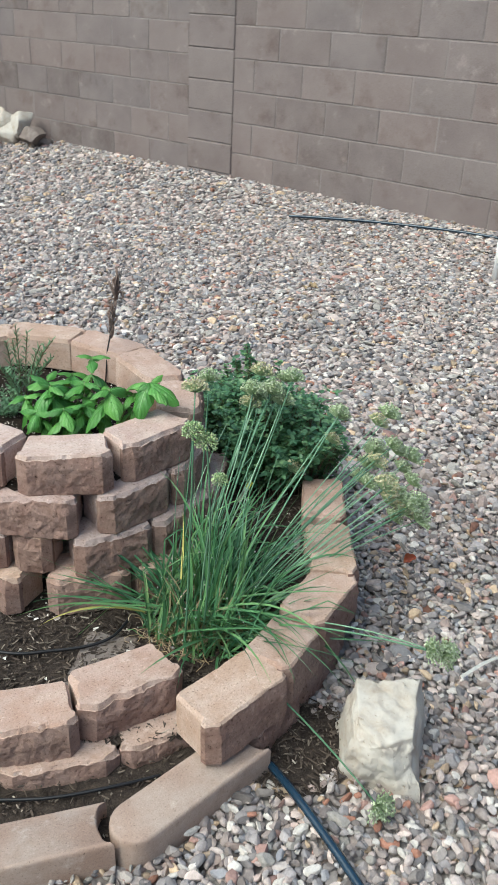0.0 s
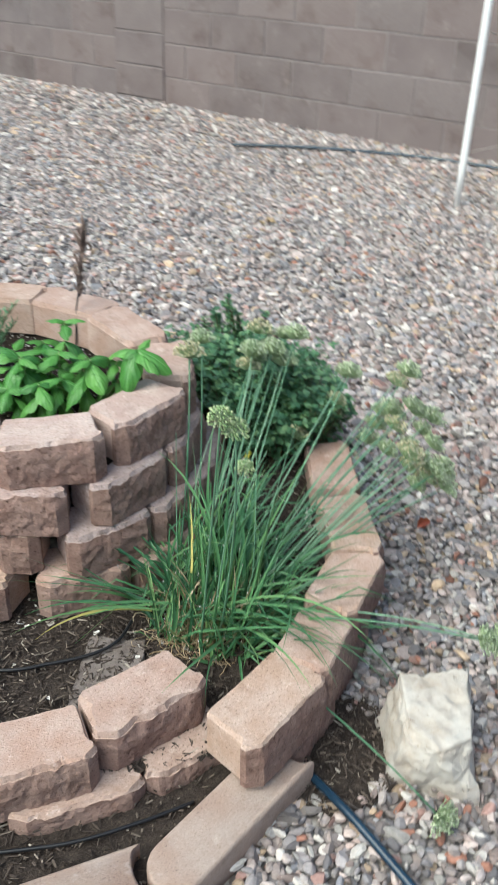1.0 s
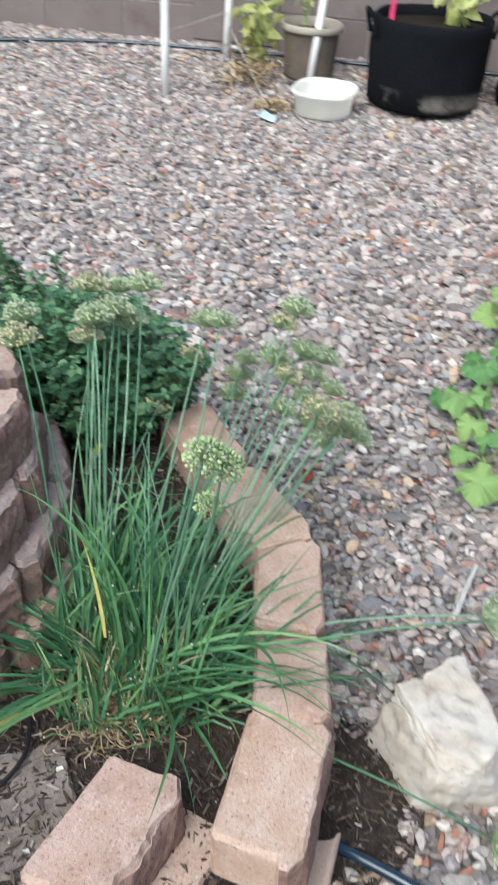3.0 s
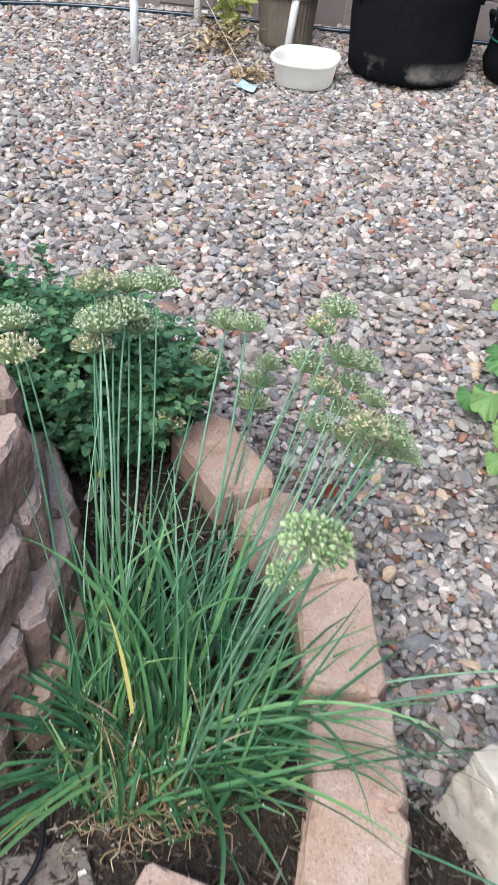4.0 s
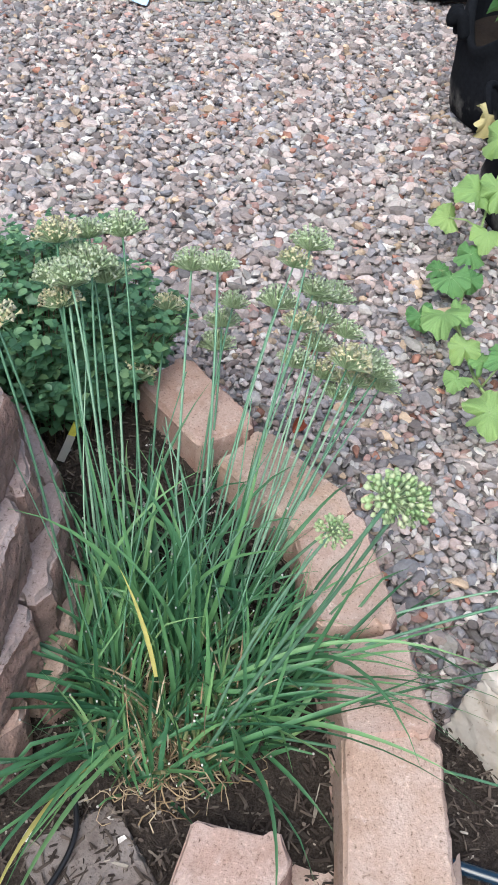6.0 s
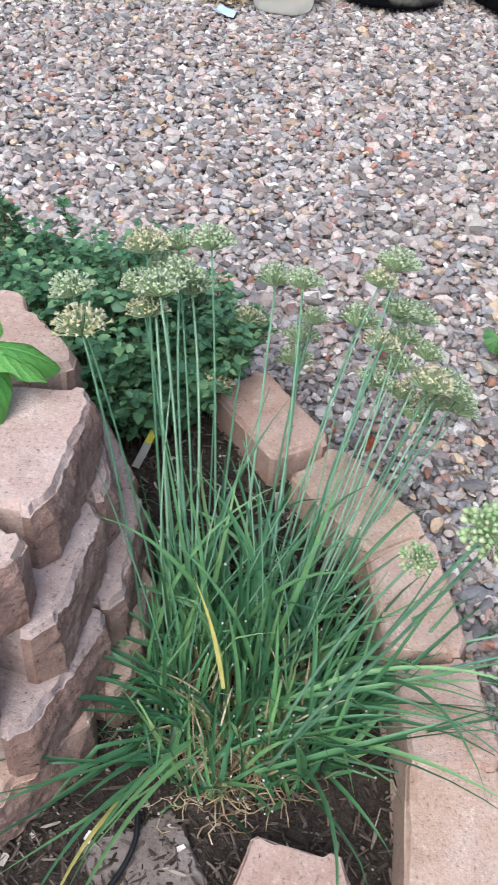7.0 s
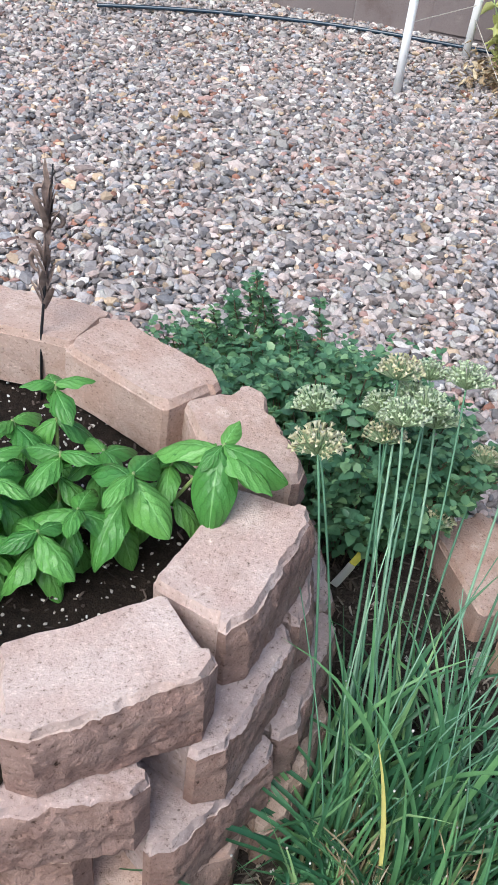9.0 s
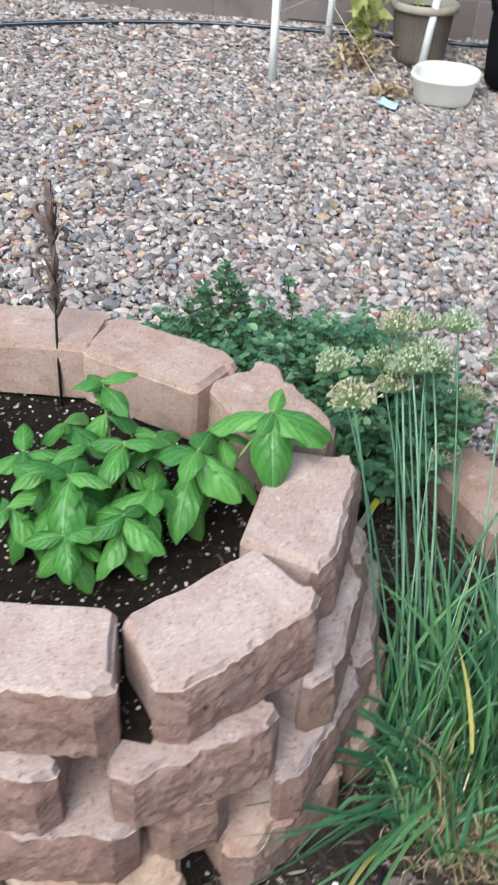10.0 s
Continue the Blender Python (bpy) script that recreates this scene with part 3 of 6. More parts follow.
def build_yard_wall():
    x0, x1, top = -7.9, 3.6, Z_TOP0 + 8 * COURSE
    core = slab_mesh("wall_core", x1 - x0, 0.13, top + 0.2, MAT_MORTAR)
    wall = tagged(new("wall_north", core), "tall yard wall of brown-grey concrete blocks in running bond", "wall", kind="structure")
    wall.matrix_basis = pose((x0 + x1) / 2, WALL_Y, (top - 0.2) / 2)
    cap = part("wall_cap", slab_mesh("wall_cap", x1 - x0, 0.16, 0.05, MAT_CMU), wall)
    cap.matrix_basis = pose(0, -0.02, (top + 0.2) / 2 + 0.025)
    rnd = random.Random(3)
    blocks = [slab_mesh("wall_block", CMU - 0.006, 0.06, COURSE - 0.007, MAT_CMU, 0.003) for _ in range(1)]
    zc, xc = (top - 0.2) / 2, (x0 + x1) / 2
    for row in range(9):
        shift = 0.0 if row % 2 == 0 else CMU / 2
        z = Z_TOP0 + (row - 0.5) * COURSE
        k = -12
        while X_JOINT + shift + (k + 1) * CMU <= x1:
            x = X_JOINT + shift + (k + 0.5) * CMU
            k += 1
            if x - CMU / 2 < x0:
                continue
            b = part("block", blocks[0], wall)
            b.matrix_basis = pose(x - xc, -0.003 + rnd.uniform(-0.002, 0.001), z - zc, rnd.uniform(-0.4, 0.4), 0, rnd.uniform(-0.4, 0.4))
    # piers standing proud of the wall
    full = slab_mesh("pier_block", 0.424, 0.03, COURSE - 0.007, MAT_CMU)
    for px in (-6.79, -4.015, -1.226, 1.56):
        pier = tagged(new("wall_pier", slab_mesh("pier_core", 0.41, 0.036, top + 0.12, MAT_MORTAR)), "square pier of stacked concrete blocks against the yard wall", "wall pier", "wall piers", "structure")
        pier.matrix_basis = pose(px, WALL_Y - 0.006, (top - 0.12) / 2)
        for row in range(10):
            z = 0.082 - COURSE / 2 + row * COURSE
            if z + COURSE / 2 > top + 0.06:
                continue
            part("block", full, pier, pose(0, -0.008 + rnd.uniform(-0.002, 0.002), z - (top - 0.12) / 2, 0, 0, rnd.uniform(-0.3, 0.3)))
    # plain walls that close the yard outside the view
    for name, m, w in (("wall_south", pose(-2.15, -7.0, 0.85, 0, 0, 180), 11.8), ("wall_west", pose(-8.0, -1.1, 0.85, 0, 0, 90), 11.8), ("wall_east", pose(3.7, -1.1, 0.85, 0, 0, -90), 11.8)):
        ob = tagged(new(name, slab_mesh(name, w, 0.15, 1.9, MAT_CMU)), "plain yard wall of brown-grey concrete blocks", "wall", kind="structure")
        ob.matrix_basis = m


# ---- garden blocks ----
def garden_block(seed, wf=0.176, wb=0.150, d=0.104, h=0.086, ragged=1.0):
    """Retaining block: split front at y = 0 facing +y, tapering sides with a lip behind the front corners. Top at z = 0."""
    rnd = random.Random(seed)
    noise.seed_set(seed + 1)
    c = rnd.uniform(0.015, 0.022)
    corner = [(-wf / 2 + c, 0.0), (wf / 2 - c, 0.0), (wf / 2, -c), (wf / 2, -c - 0.010), (wf / 2 - 0.006, -c - 0.014),
              (wb / 2, -d + 0.005), (wb / 2 - 0.005, -d), (-wb / 2 + 0.005, -d), (-wb / 2, -d + 0.005), (-wf / 2 + 0.006, -c - 0.014), (-wf / 2, -c - 0.010), (-wf / 2, -c)]
    ring = []
    for i, a in enumerate(corner):
        b = corner[(i + 1) % len(corner)]
        length = math.dist(a, b)
        step = 0.0038 if i == 0 else 0.014
        k = max(1, round(length / step))
        for j in range(k):
            ring.append((a[0] + (b[0] - a[0]) * j / k, a[1] + (b[1] - a[1]) * j / k))
    levels = [(-h, 0.003), (-h + 0.003, 0.0)] + [(-h * k / 22, 0.0) for k in range(21, 0, -1)] + [(-0.0035, 0.0), (-0.001, 0.0016), (0.0, 0.0045)]
    verts, faces, slots = [], [], []
    n = len(ring)
    cx, cy = 0.0, -d / 2
    off = Vector((seed * 3.1, seed * 1.7, 0))
    for z, inset in levels:
        for x, y in ring:
            r = math.hypot(x - cx, y - cy)
            k = 1 - inset / r
            px, py = cx + (x - cx) * k, cy + (y - cy) * k
            front = smoothstep(-0.022, -0.002, y)
            q = Vector((px, py * 0.4, z))
            rough = noise.fractal(q * 24 + off, 1.0, 2.0, 4) * 0.0034 + noise.fractal(q * 95 + off, 0.7, 2.0, 5) * 0.0024
            fade = 1.0 if z < -0.004 else 0.75
            # the split face leans back to a broken top edge
            lean = smoothstep(-0.034, 0.0, z) * (0.0055 + 0.010 * ragged * max(0.0, noise.noise(Vector((px * 30, 0, 7)) + off)))
            py += front * (rough * fade * (0.4 + 0.6 * ragged) - lean - 0.0015 * abs(noise.noise(q * 60 + off)))
            small = noise.noise(Vector((px, py, z)) * 70 + off) * 0.0009 + noise.noise(Vector((px, py, z)) * 210 + off) * 0.0006
            worn = (max(0.0, noise.noise(Vector((px, py, 0)) * 38 + off) - 0.2) * 0.014 + max(0.0, noise.noise(Vector((px, py, 5)) * 150 + off) - 0.1) * 0.004) * smoothstep(-0.012, 0.0, z) * (0.3 + 0.7 * ragged)
            px, py, z = px - (px - cx) / r * worn, py - (py - cy) / r * worn, z - (worn * 0.6 if inset < 0.004 else 0)
            verts.append((px + small, py + small, 0.0 if inset > 0.004 else z + ((noise.noise(q * 45 + off) * 0.0042 + noise.noise(q * 120 + off) * 0.0022) * front * ragged if z > -0.03 else 0) + small * 0.5))
    for l in range(len(levels) - 1):
        for i in range(n):
            j = (i + 1) % n
            faces.append((l * n + i, l * n + j, (l + 1) * n + j, (l + 1) * n + i)[::-1])
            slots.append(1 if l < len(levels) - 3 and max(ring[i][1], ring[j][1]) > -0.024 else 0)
    faces.append(tuple(range(n)))
    slots.append(0)
    o = (len(levels) - 1) * n
    faces.append(tuple(range(o + n - 1, o - 1, -1)))
    slots.append(0)
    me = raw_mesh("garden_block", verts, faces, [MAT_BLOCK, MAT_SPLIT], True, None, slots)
    bm = bmesh.new()
    bm.from_mesh(me)
    bmesh.ops.recalc_face_normals(bm, faces=bm.faces[:])
    bm.to_mesh(me)
    bm.free()
    me.set_sharp_from_angle(angle=radians(34))
    return me


BLOCKS = [garden_block(s) for s in range(1, 9)]
OLD_BLOCKS = [me.copy() for me in BLOCKS]
for me in OLD_BLOCKS:
    me.materials[0] = MAT_BLOCK_OLD
PINK_BLOCKS = [me.copy() for me in BLOCKS]
for me in PINK_BLOCKS:
    me.materials[0] = MAT_BLOCK_PINK
WALL_BLOCKS = [garden_block(s, ragged=0.3) for s in range(31, 37)]
SHORT_BLOCK = garden_block(21, 0.078, 0.066, 0.095)
pick = random.Random(5)


def lay(parent, px, py, qx, qy, top, tilt=(0, 0), depth=1.0, short=False, old=False, pink=False, wall=False):
    """Lays a block whose front runs from P to Q (outside to the right)."""
    w = math.hypot(qx - px, qy - py)
    yaw = math.degrees(math.atan2(qy - py, qx - px)) + 180
    kind = OLD_BLOCKS if old else PINK_BLOCKS if pink else WALL_BLOCKS if wall else BLOCKS
    me = SHORT_BLOCK if short else kind[pick.randrange(len(BLOCKS)) % len(kind)]
    sx = w / (0.064 if short else 0.160)
    m = pose((px + qx) / 2, (py + qy) / 2, top, tilt[0] + pick.uniform(-0.6, 0.6), tilt[1] + pick.uniform(-0.6, 0.6), yaw) @ Matrix.Diagonal((sx, depth, 1, 1))
    part("block", me, parent, m)


def build_upper_ring():
    ring = empty("raised_planter_ring", pose(0, 0, 0), "round raised planter of dry-stacked pinkish tan split-face blocks", "planter")
    top = [(-0.863, 0.872, -0.751, 1.000), (-0.749, 1.058, -0.740, 1.226), (-0.774, 1.292, -0.880, 1.408), (-0.926, 1.402, -1.108, 1.454), (-1.126, 1.464, -1.306, 1.436),
           (-1.326, 1.430, -1.492, 1.334), (-1.514, 1.316, -1.585, 1.158), (-1.575, 1.12, -1.47, 0.965), (-1.435, 0.95, -1.295, 0.85), (-1.275, 0.838, -1.105, 0.82), (-1.080, 0.824, -0.920, 0.850)]
    for i, e in enumerate(top):
        lay(ring, *e, 0.396 + (0.008 if 2 < i < 6 else 0.0) + (0.004 if i == 10 else 0), pink=i in (0, 1, 9, 10))
    back = [(-0.945, 1.438, -1.112, 1.484), (-1.13, 1.49, -1.30, 1.458), (-1.322, 1.452, -1.49, 1.352), (-1.512, 1.33, -1.592, 1.165), (-1.585, 1.135, -1.50, 0.975), (-1.465, 0.96, -1.33, 0.85), (-1.315, 0.842, -1.145, 0.812)]
    for course in range(4):
        for e in back:
            s = 0.07 * (course % 2)
            dx, dy = (e[2] - e[0]) * s / 0.17, (e[3] - e[1]) * s / 0.17
            lay(ring, e[0] + dx * 0.3, e[1] + dy * 0.3, e[2] + dx * 0.3, e[3] + dy * 0.3, 0.311 - 0.085 * course)
    for e in [(-0.900, 0.832, -0.776, 0.920), (-0.732, 0.982, -0.715, 1.142), (-0.712, 1.172, -0.768, 1.318), (-0.80, 1.345, -0.925, 1.455), (-1.13, 0.80, -0.968, 0.812)]:
        lay(ring, *e, 0.311, old=True)
    lay(ring, -0.874, 0.849, -0.816, 0.885, 0.226, short=True)
    for e in [(-0.750, 0.922, -0.697, 1.062), (-0.690, 1.090, -0.695, 1.25), (-0.71, 1.28, -0.79, 1.42), (-1.065, 0.79, -0.898, 0.822)]:
        lay(ring, *e, 0.226, old=True)
    for e in [(-0.790, 0.872, -0.700, 0.998), (-0.672, 1.035, -0.670, 1.20), (-0.68, 1.23, -0.75, 1.38), (-1.01, 0.785, -0.85, 0.815)]:
        lay(ring, *e, 0.141)


def build_outer_wall():
    wall = empty("low_retaining_wall", pose(0, 0, 0), "low curved retaining wall of tan split-face garden blocks", "retaining wall")
    for px, py, qx, qy, z in [(-0.465, 1.441, -0.568, 1.574, 0.187), (-0.336, 1.304, -0.450, 1.432, 0.178), (-0.296, 1.124, -0.325, 1.292, 0.166), (-0.270, 0.992, -0.291, 1.112, 0.160),
                              (-0.277, 0.806, -0.266, 0.988, 0.152), (-0.474, 0.704, -0.421, 0.878, 0.130), (-0.562, 0.546, -0.472, 0.672, 0.126), (-0.70, 0.43, -0.585, 0.54, 0.122), (-0.85, 0.34, -0.715, 0.42, 0.12)]:
        lay(wall, px, py, qx, qy, z, (pick.uniform(-1.5, 1.5), pick.uniform(-1.5, 1.5)), 1.06 if z < 0.155 else 0.98, wall=px > -0.5 and py > 0.75)
    for px, py, qx, qy, z in [(-0.42, 1.395, -0.55, 1.545, 0.1), (-0.325, 1.245, -0.41, 1.38, 0.09), (-0.287, 1.065, -0.318, 1.23, 0.072), (-0.268, 0.90, -0.28, 1.055, 0.066),
                              (-0.412, 0.735, -0.358, 0.87, 0.056), (-0.525, 0.562, -0.418, 0.712, 0.054), (-0.67, 0.45, -0.555, 0.565, 0.044), (-0.82, 0.35, -0.69, 0.44, 0.042)]:
        lay(wall, px, py, qx, qy, z)


def edger_mesh(length=0.30, width=0.084, h=0.12):
    """Edging stone with one round end and one hollow end, along x. Top at z = 0."""
    out = []
    n = 10
    for i in range(n + 1):
        a = math.pi / 2 - math.pi * i / n
        out.append((length / 2 - width / 2 + math.cos(a) * width / 2, math.sin(a) * width / 2))
    for i in range(n + 1):
        a = -math.pi / 2 + math.pi * i / n
        out.append((-length / 2 + math.cos(a) * width * 0.24, math.sin(a) * width / 2))
    levels = [(-h, 0.0), (-0.06, 0.0), (-0.008, 0.0), (-0.003, 0.0008), (-0.001, 0.0025), (0.0, 0.005)]
    verts, faces = [], []
    k = len(out)
    for z, inset in levels:
        for x, y in out:
            f = 1 - inset / (width / 2)
            w = noise.noise(Vector((x * 30, y * 30, z * 30))) * 0.0012
            verts.append((x * (1 - inset / length * 2) + w, y * f + w, z + w))
    for l in range(len(levels) - 1):
        for i in range(k):
            j = (i + 1) % k
            faces.append((l * k + i, (l + 1) * k + i, (l + 1) * k + j, l * k + j))
    o = (len(levels) - 1) * k
    faces.append(tuple(range(o + k - 1, o - 1, -1)))
    faces.append(tuple(range(k)))
    me = raw_mesh("edging_stone", verts, faces, MAT_EDGER)
    bm = bmesh.new()
    bm.from_mesh(me)
    bmesh.ops.recalc_face_normals(bm, faces=bm.faces[:])
    bmesh.ops.triangulate(bm, faces=[f for f in bm.faces if len(f.verts) > 4])
    bm.to_mesh(me)
    bm.free()
    me.set_sharp_from_angle(angle=radians(40))
    return me


def build_edging():
    me = edger_mesh()
    for (ax, ay), (bx, by) in (((-0.283, 0.912), (-0.309, 0.612)), ((-0.332, 0.625), (-0.492, 0.372)), ((-0.515, 0.355), (-0.71, 0.13))):
        ob = new("edging_stone", me)
        ob.matrix_basis = pose((ax + bx) / 2, (ay + by) / 2, 0.057, 0.5, 0, math.degrees(math.atan2(by - ay, bx - ax)))
        tagged(ob, "long tan concrete edging stone with a rounded end", "edging stone", "edging stones")


# ---- soil ----
def sheet(name, poly, zfun, cell, mat, label, category):
    xs, ys = [p[0] for p in poly], [p[1] for p in poly]
    nx, ny = int((max(xs) - min(xs)) / cell) + 2, int((max(ys) - min(ys)) / cell) + 2
    verts, faces, idx = [], [], {}

    def vid(i, j):
        if (i, j) not in idx:
            x, y = min(xs) + i * cell, min(ys) + j * cell
            idx[i, j] = len(verts)
            verts.append((x, y, zfun(x, y) + noise.fractal(Vector((x, y, 0)) * 16, 1.0, 2.0, 4) * 0.006))
        return idx[i, j]

    for i in range(nx):
        for j in range(ny):
            if inside(poly, min(xs) + (i + 0.5) * cell, min(ys) + (j + 0.5) * cell):
                faces.append((vid(i, j), vid(i + 1, j), vid(i + 1, j + 1), vid(i, j + 1)))
    return tagged(new(name, raw_mesh(name, verts, faces, mat)), label, category, kind="structure")


def bed_z(x, y):
    return 0.048 + 0.075 * smoothstep(0.85, 1.45, y)


LOWER_BED = [(-0.34, 0.86), (-0.50, 0.68), (-0.72, 0.46), (-1.2, 0.4), (-1.2, 0.9), (-0.85, 0.95), (-0.80, 1.2), (-0.9, 1.42), (-1.0, 1.56), (-0.62, 1.56), (-0.5, 1.45), (-0.36, 1.2), (-0.33, 1.0)]
FRONT_STRIP = [(-0.262, 0.93), (-0.285, 0.64), (-0.45, 0.40), (-0.7, 0.16), (-0.8, 0.36), (-0.5, 0.64), (-0.36, 0.9), (-0.3, 0.95)]
UPPER_BED = [(-0.79, 0.98), (-0.77, 1.2), (-0.86, 1.37), (-1.0, 1.44), (-1.3, 1.42), (-1.5, 1.25), (-1.5, 1.05), (-1.4, 0.92), (-1.1, 0.85), (-0.9, 0.87)]


def scatter(poly, count, rnd):
    xs, ys = [p[0] for p in poly], [p[1] for p in poly]
    out = []
    while len(out) < count:
        x, y = rnd.uniform(min(xs), max(xs)), rnd.uniform(min(ys), max(ys))
        if inside(poly, x, y):
            out.append((x, y))
    return out


def chips_mesh(name, spots, zfun, rnd, mat, lo=0.003, hi=0.024):
    s = Soup()
    for x, y in spots:
        l, w, t = lo + (hi - lo) * rnd.random() ** 1.7, rnd.uniform(0.0004, 0.0018), rnd.uniform(0.0003, 0.0012)
        m = pose(x, y, zfun(x, y) + 0.004 + rnd.uniform(0, 0.005), rnd.gauss(0, 18), rnd.gauss(0, 14), rnd.uniform(0, 360))
        pts = []
        for k in (-1, 1):
            for a, b in ((-1, -0.6), (-0.55, -1), (0.7, -0.9), (1, 0.3), (0.4, 1), (-0.8, 0.8)):
                pts.append(m @ Vector((a * l / 2 * rnd.uniform(0.85, 1.1), b * w * rnd.uniform(0.7, 1.2), k * t)))
        s.add(pts, [(6, 7, 8, 9, 10, 11)] + [(i, (i + 1) % 6, 6 + (i + 1) % 6, 6 + i) for i in range(6)])
    return s.mesh(name, mat, False)


def build_soil():
    rnd = random.Random(11)
    sheet("lower_bed_soil", LOWER_BED, bed_z, 0.012, MAT_MULCH_SOIL, "dark mulched soil of the lower planting bed", "soil")
    strip_z = lambda x, y: 0.018
    sheet("front_strip_soil", FRONT_STRIP, strip_z, 0.012, MAT_MULCH_SOIL, "narrow strip of dark mulched soil behind edging stones", "soil")
    sheet("upper_bed_soil", UPPER_BED, lambda x, y: 0.312, 0.012, MAT_POT_SOIL, "black potting soil speckled with perlite in the raised planter", "soil")
    patch = [(-0.235 + 0.10 * math.cos(a), 0.985 + 0.125 * math.sin(a)) for a in [k * math.pi / 7 for k in range(14)]]
    patch_z = lambda x, y: 0.004
    sheet("bare_patch_soil", patch, patch_z, 0.01, MAT_MULCH_SOIL, "bare patch of dark soil beside the low wall", "soil")
    root = empty("bark_mulch", pose(0, 0, 0), "scattered brown bark chips and straw bits", "mulch", kind="stuff")
    part("chips", chips_mesh("bed_chips", scatter(LOWER_BED, 11000, rnd), bed_z, rnd, MAT_CHIP), root)
    part("chips", chips_mesh("strip_chips", scatter(FRONT_STRIP, 1100, rnd), strip_z, rnd, MAT_CHIP), root)
    part("chips", chips_mesh("patch_chips", scatter(patch, 650, rnd), patch_z, rnd, MAT_CHIP), root)
    part("chips", chips_mesh("pot_chips", scatter(UPPER_BED, 900, rnd), lambda x, y: 0.312, rnd, MAT_CHIP, 0.003, 0.011), root)
    rng = np.random.default_rng(4)
    pts = np.array([(x, y, 0.315) for x, y in scatter(UPPER_BED, 1700, rnd)])
    bits = empty("perlite_bits", pose(0, 0, 0), "white and tan perlite crumbs on the potting soil", "perlite", kind="stuff")
    part("crumbs", stone_mesh("crumbs", pts, rng.uniform(0.0012, 0.0042, len(pts)), 1, rng, False, MAT_PERLITE, 1), bits)


# ---- boulder and loose stones ----
def chunk_mesh(name, radius, cuts, seed, mat, level=5, rough=0.05):
    """A boulder: a ball cut flat by planes (normal, distance in radii), then weathered."""
    bm = bmesh.new()
    bmesh.ops.create_icosphere(bm, subdivisions=level, radius=1.0)
    off = Vector((seed, seed * 2.3, seed * 0.7))
    for v in bm.verts:
        p = v.co * 1.6
        for nrm, lim in cuts:
            nv = Vector(nrm).normalized()
            over = p.dot(nv) - lim
            if over > 0:
                p = p - nv * over
        p = p + p.normalized() * (noise.fractal(p * 1.7 + off, 1.0, 2.0, 5) * rough + noise.fractal(p * 6 + off, 0.8, 2.0, 4) * rough * 0.55)
        v.co = Vector((p.x * radius[0], p.y * radius[1], p.z * radius[2]))
    me = bpy.data.meshes.new(name)
    bm.to_mesh(me)
    bm.free()
    me.materials.append(mat)
    me.polygons.foreach_set("use_smooth", [True] * len(me.polygons))
    return me


def build_rocks():
    cuts = [((0.06, -0.10, 1), 0.76), ((-0.63, 0.77, 0.1), 0.84), ((0.9, 0.44, 0.2), 0.56), ((-0.76, -0.64, 0.22), 0.62), ((0.19, -0.98, -0.08), 0.50), ((-0.35, -0.8, 0.35), 0.78), ((0.8, -0.5, 0.3), 0.66), ((0.55, -0.83, 0.0), 0.66), ((-0.2, -0.95, 0.5), 0.72), ((0, 0, -1), 0.6)]
    rock = tagged(new("boulder", chunk_mesh("boulder", (0.105, 0.112, 0.104), cuts, 2.0, MAT_ROCK, 6, 0.07)), "pale cream limestone boulder with chipped faces on gravel", "rock")
    rock.matrix_basis = pose(-0.107, 1.056, 0.034)
    for i, (x, y, z, r, mat) in enumerate(((-6.03, 4.50, 0.12, 0.17, 1), (-6.16, 4.56, 0.20, 0.12, 0), (-5.80, 4.56, 0.13, 0.16, 2), (-6.24, 4.52, 0.10, 0.10, 0), (-5.70, 4.60, 0.07, 0.11, 2), (-5.98, 4.58, 0.215, 0.13, 1))):
        rr = random.Random(i * 9 + 4)
        c = [((rr.gauss(0, 1), rr.gauss(0, 1), rr.gauss(0, 0.7)), rr.uniform(0.55, 0.85)) for k in range(14)]
        ob = tagged(new("garden_rock", chunk_mesh("garden_rock", (r, r * 0.8, r * 0.7), c, 3.0 + i, (MAT_ROCK, MAT_ROCK_TAN, MAT_PAVER)[mat], 4, 0.05)), ("white rock", "tan rock", "grey rock")[mat] + " leaning in a pile by the yard wall", "rock", "pile of rocks")
        ob.matrix_basis = pose(x, y, z, 0, 0, i * 70)
    pav = [((0, 0, 1), 0.9), ((0, 0, -1), 0.9), ((1, 0.2, 0), 1.0), ((-1, 0.1, 0), 0.95), ((0.1, 1, 0), 0.9), ((-0.2, -1, 0), 0.95)]
    slab = tagged(new("stone_slab", chunk_mesh("stone_slab", (0.080, 0.056, 0.011), pav, 8.0, MAT_PAVER, 5, 0.09)), "flat grey stone slab lying half sunk in mulch", "stone slab")
    slab.matrix_basis = pose(-0.618, 0.858, 0.044, 2, 2, -52)


# ---- pipes and hoses ----
def bezier_path(points, steps=8):
    pts = [Vector(p) for p in points]
    out = []
    for i in range(len(pts) - 1):
        p0, p1, p2, p3 = pts[max(i - 1, 0)], pts[i], pts[i + 1], pts[min(i + 2, len(pts) - 1)]
        for k in range(steps):
            t = k / steps
            out.append(0.5 * ((2 * p1) + (p2 - p0) * t + (2 * p0 - 5 * p1 + 4 * p2 - p3) * t * t + (3 * p1 - p0 - 3 * p2 + p3) * t ** 3))
    return out + [pts[-1]]


def pipe(name, points, r, mat, label, category, n=10):
    s = Soup()
    s.tube(bezier_path(points), r, n)
    return tagged(new(name, s.mesh(name, mat)), label, category)


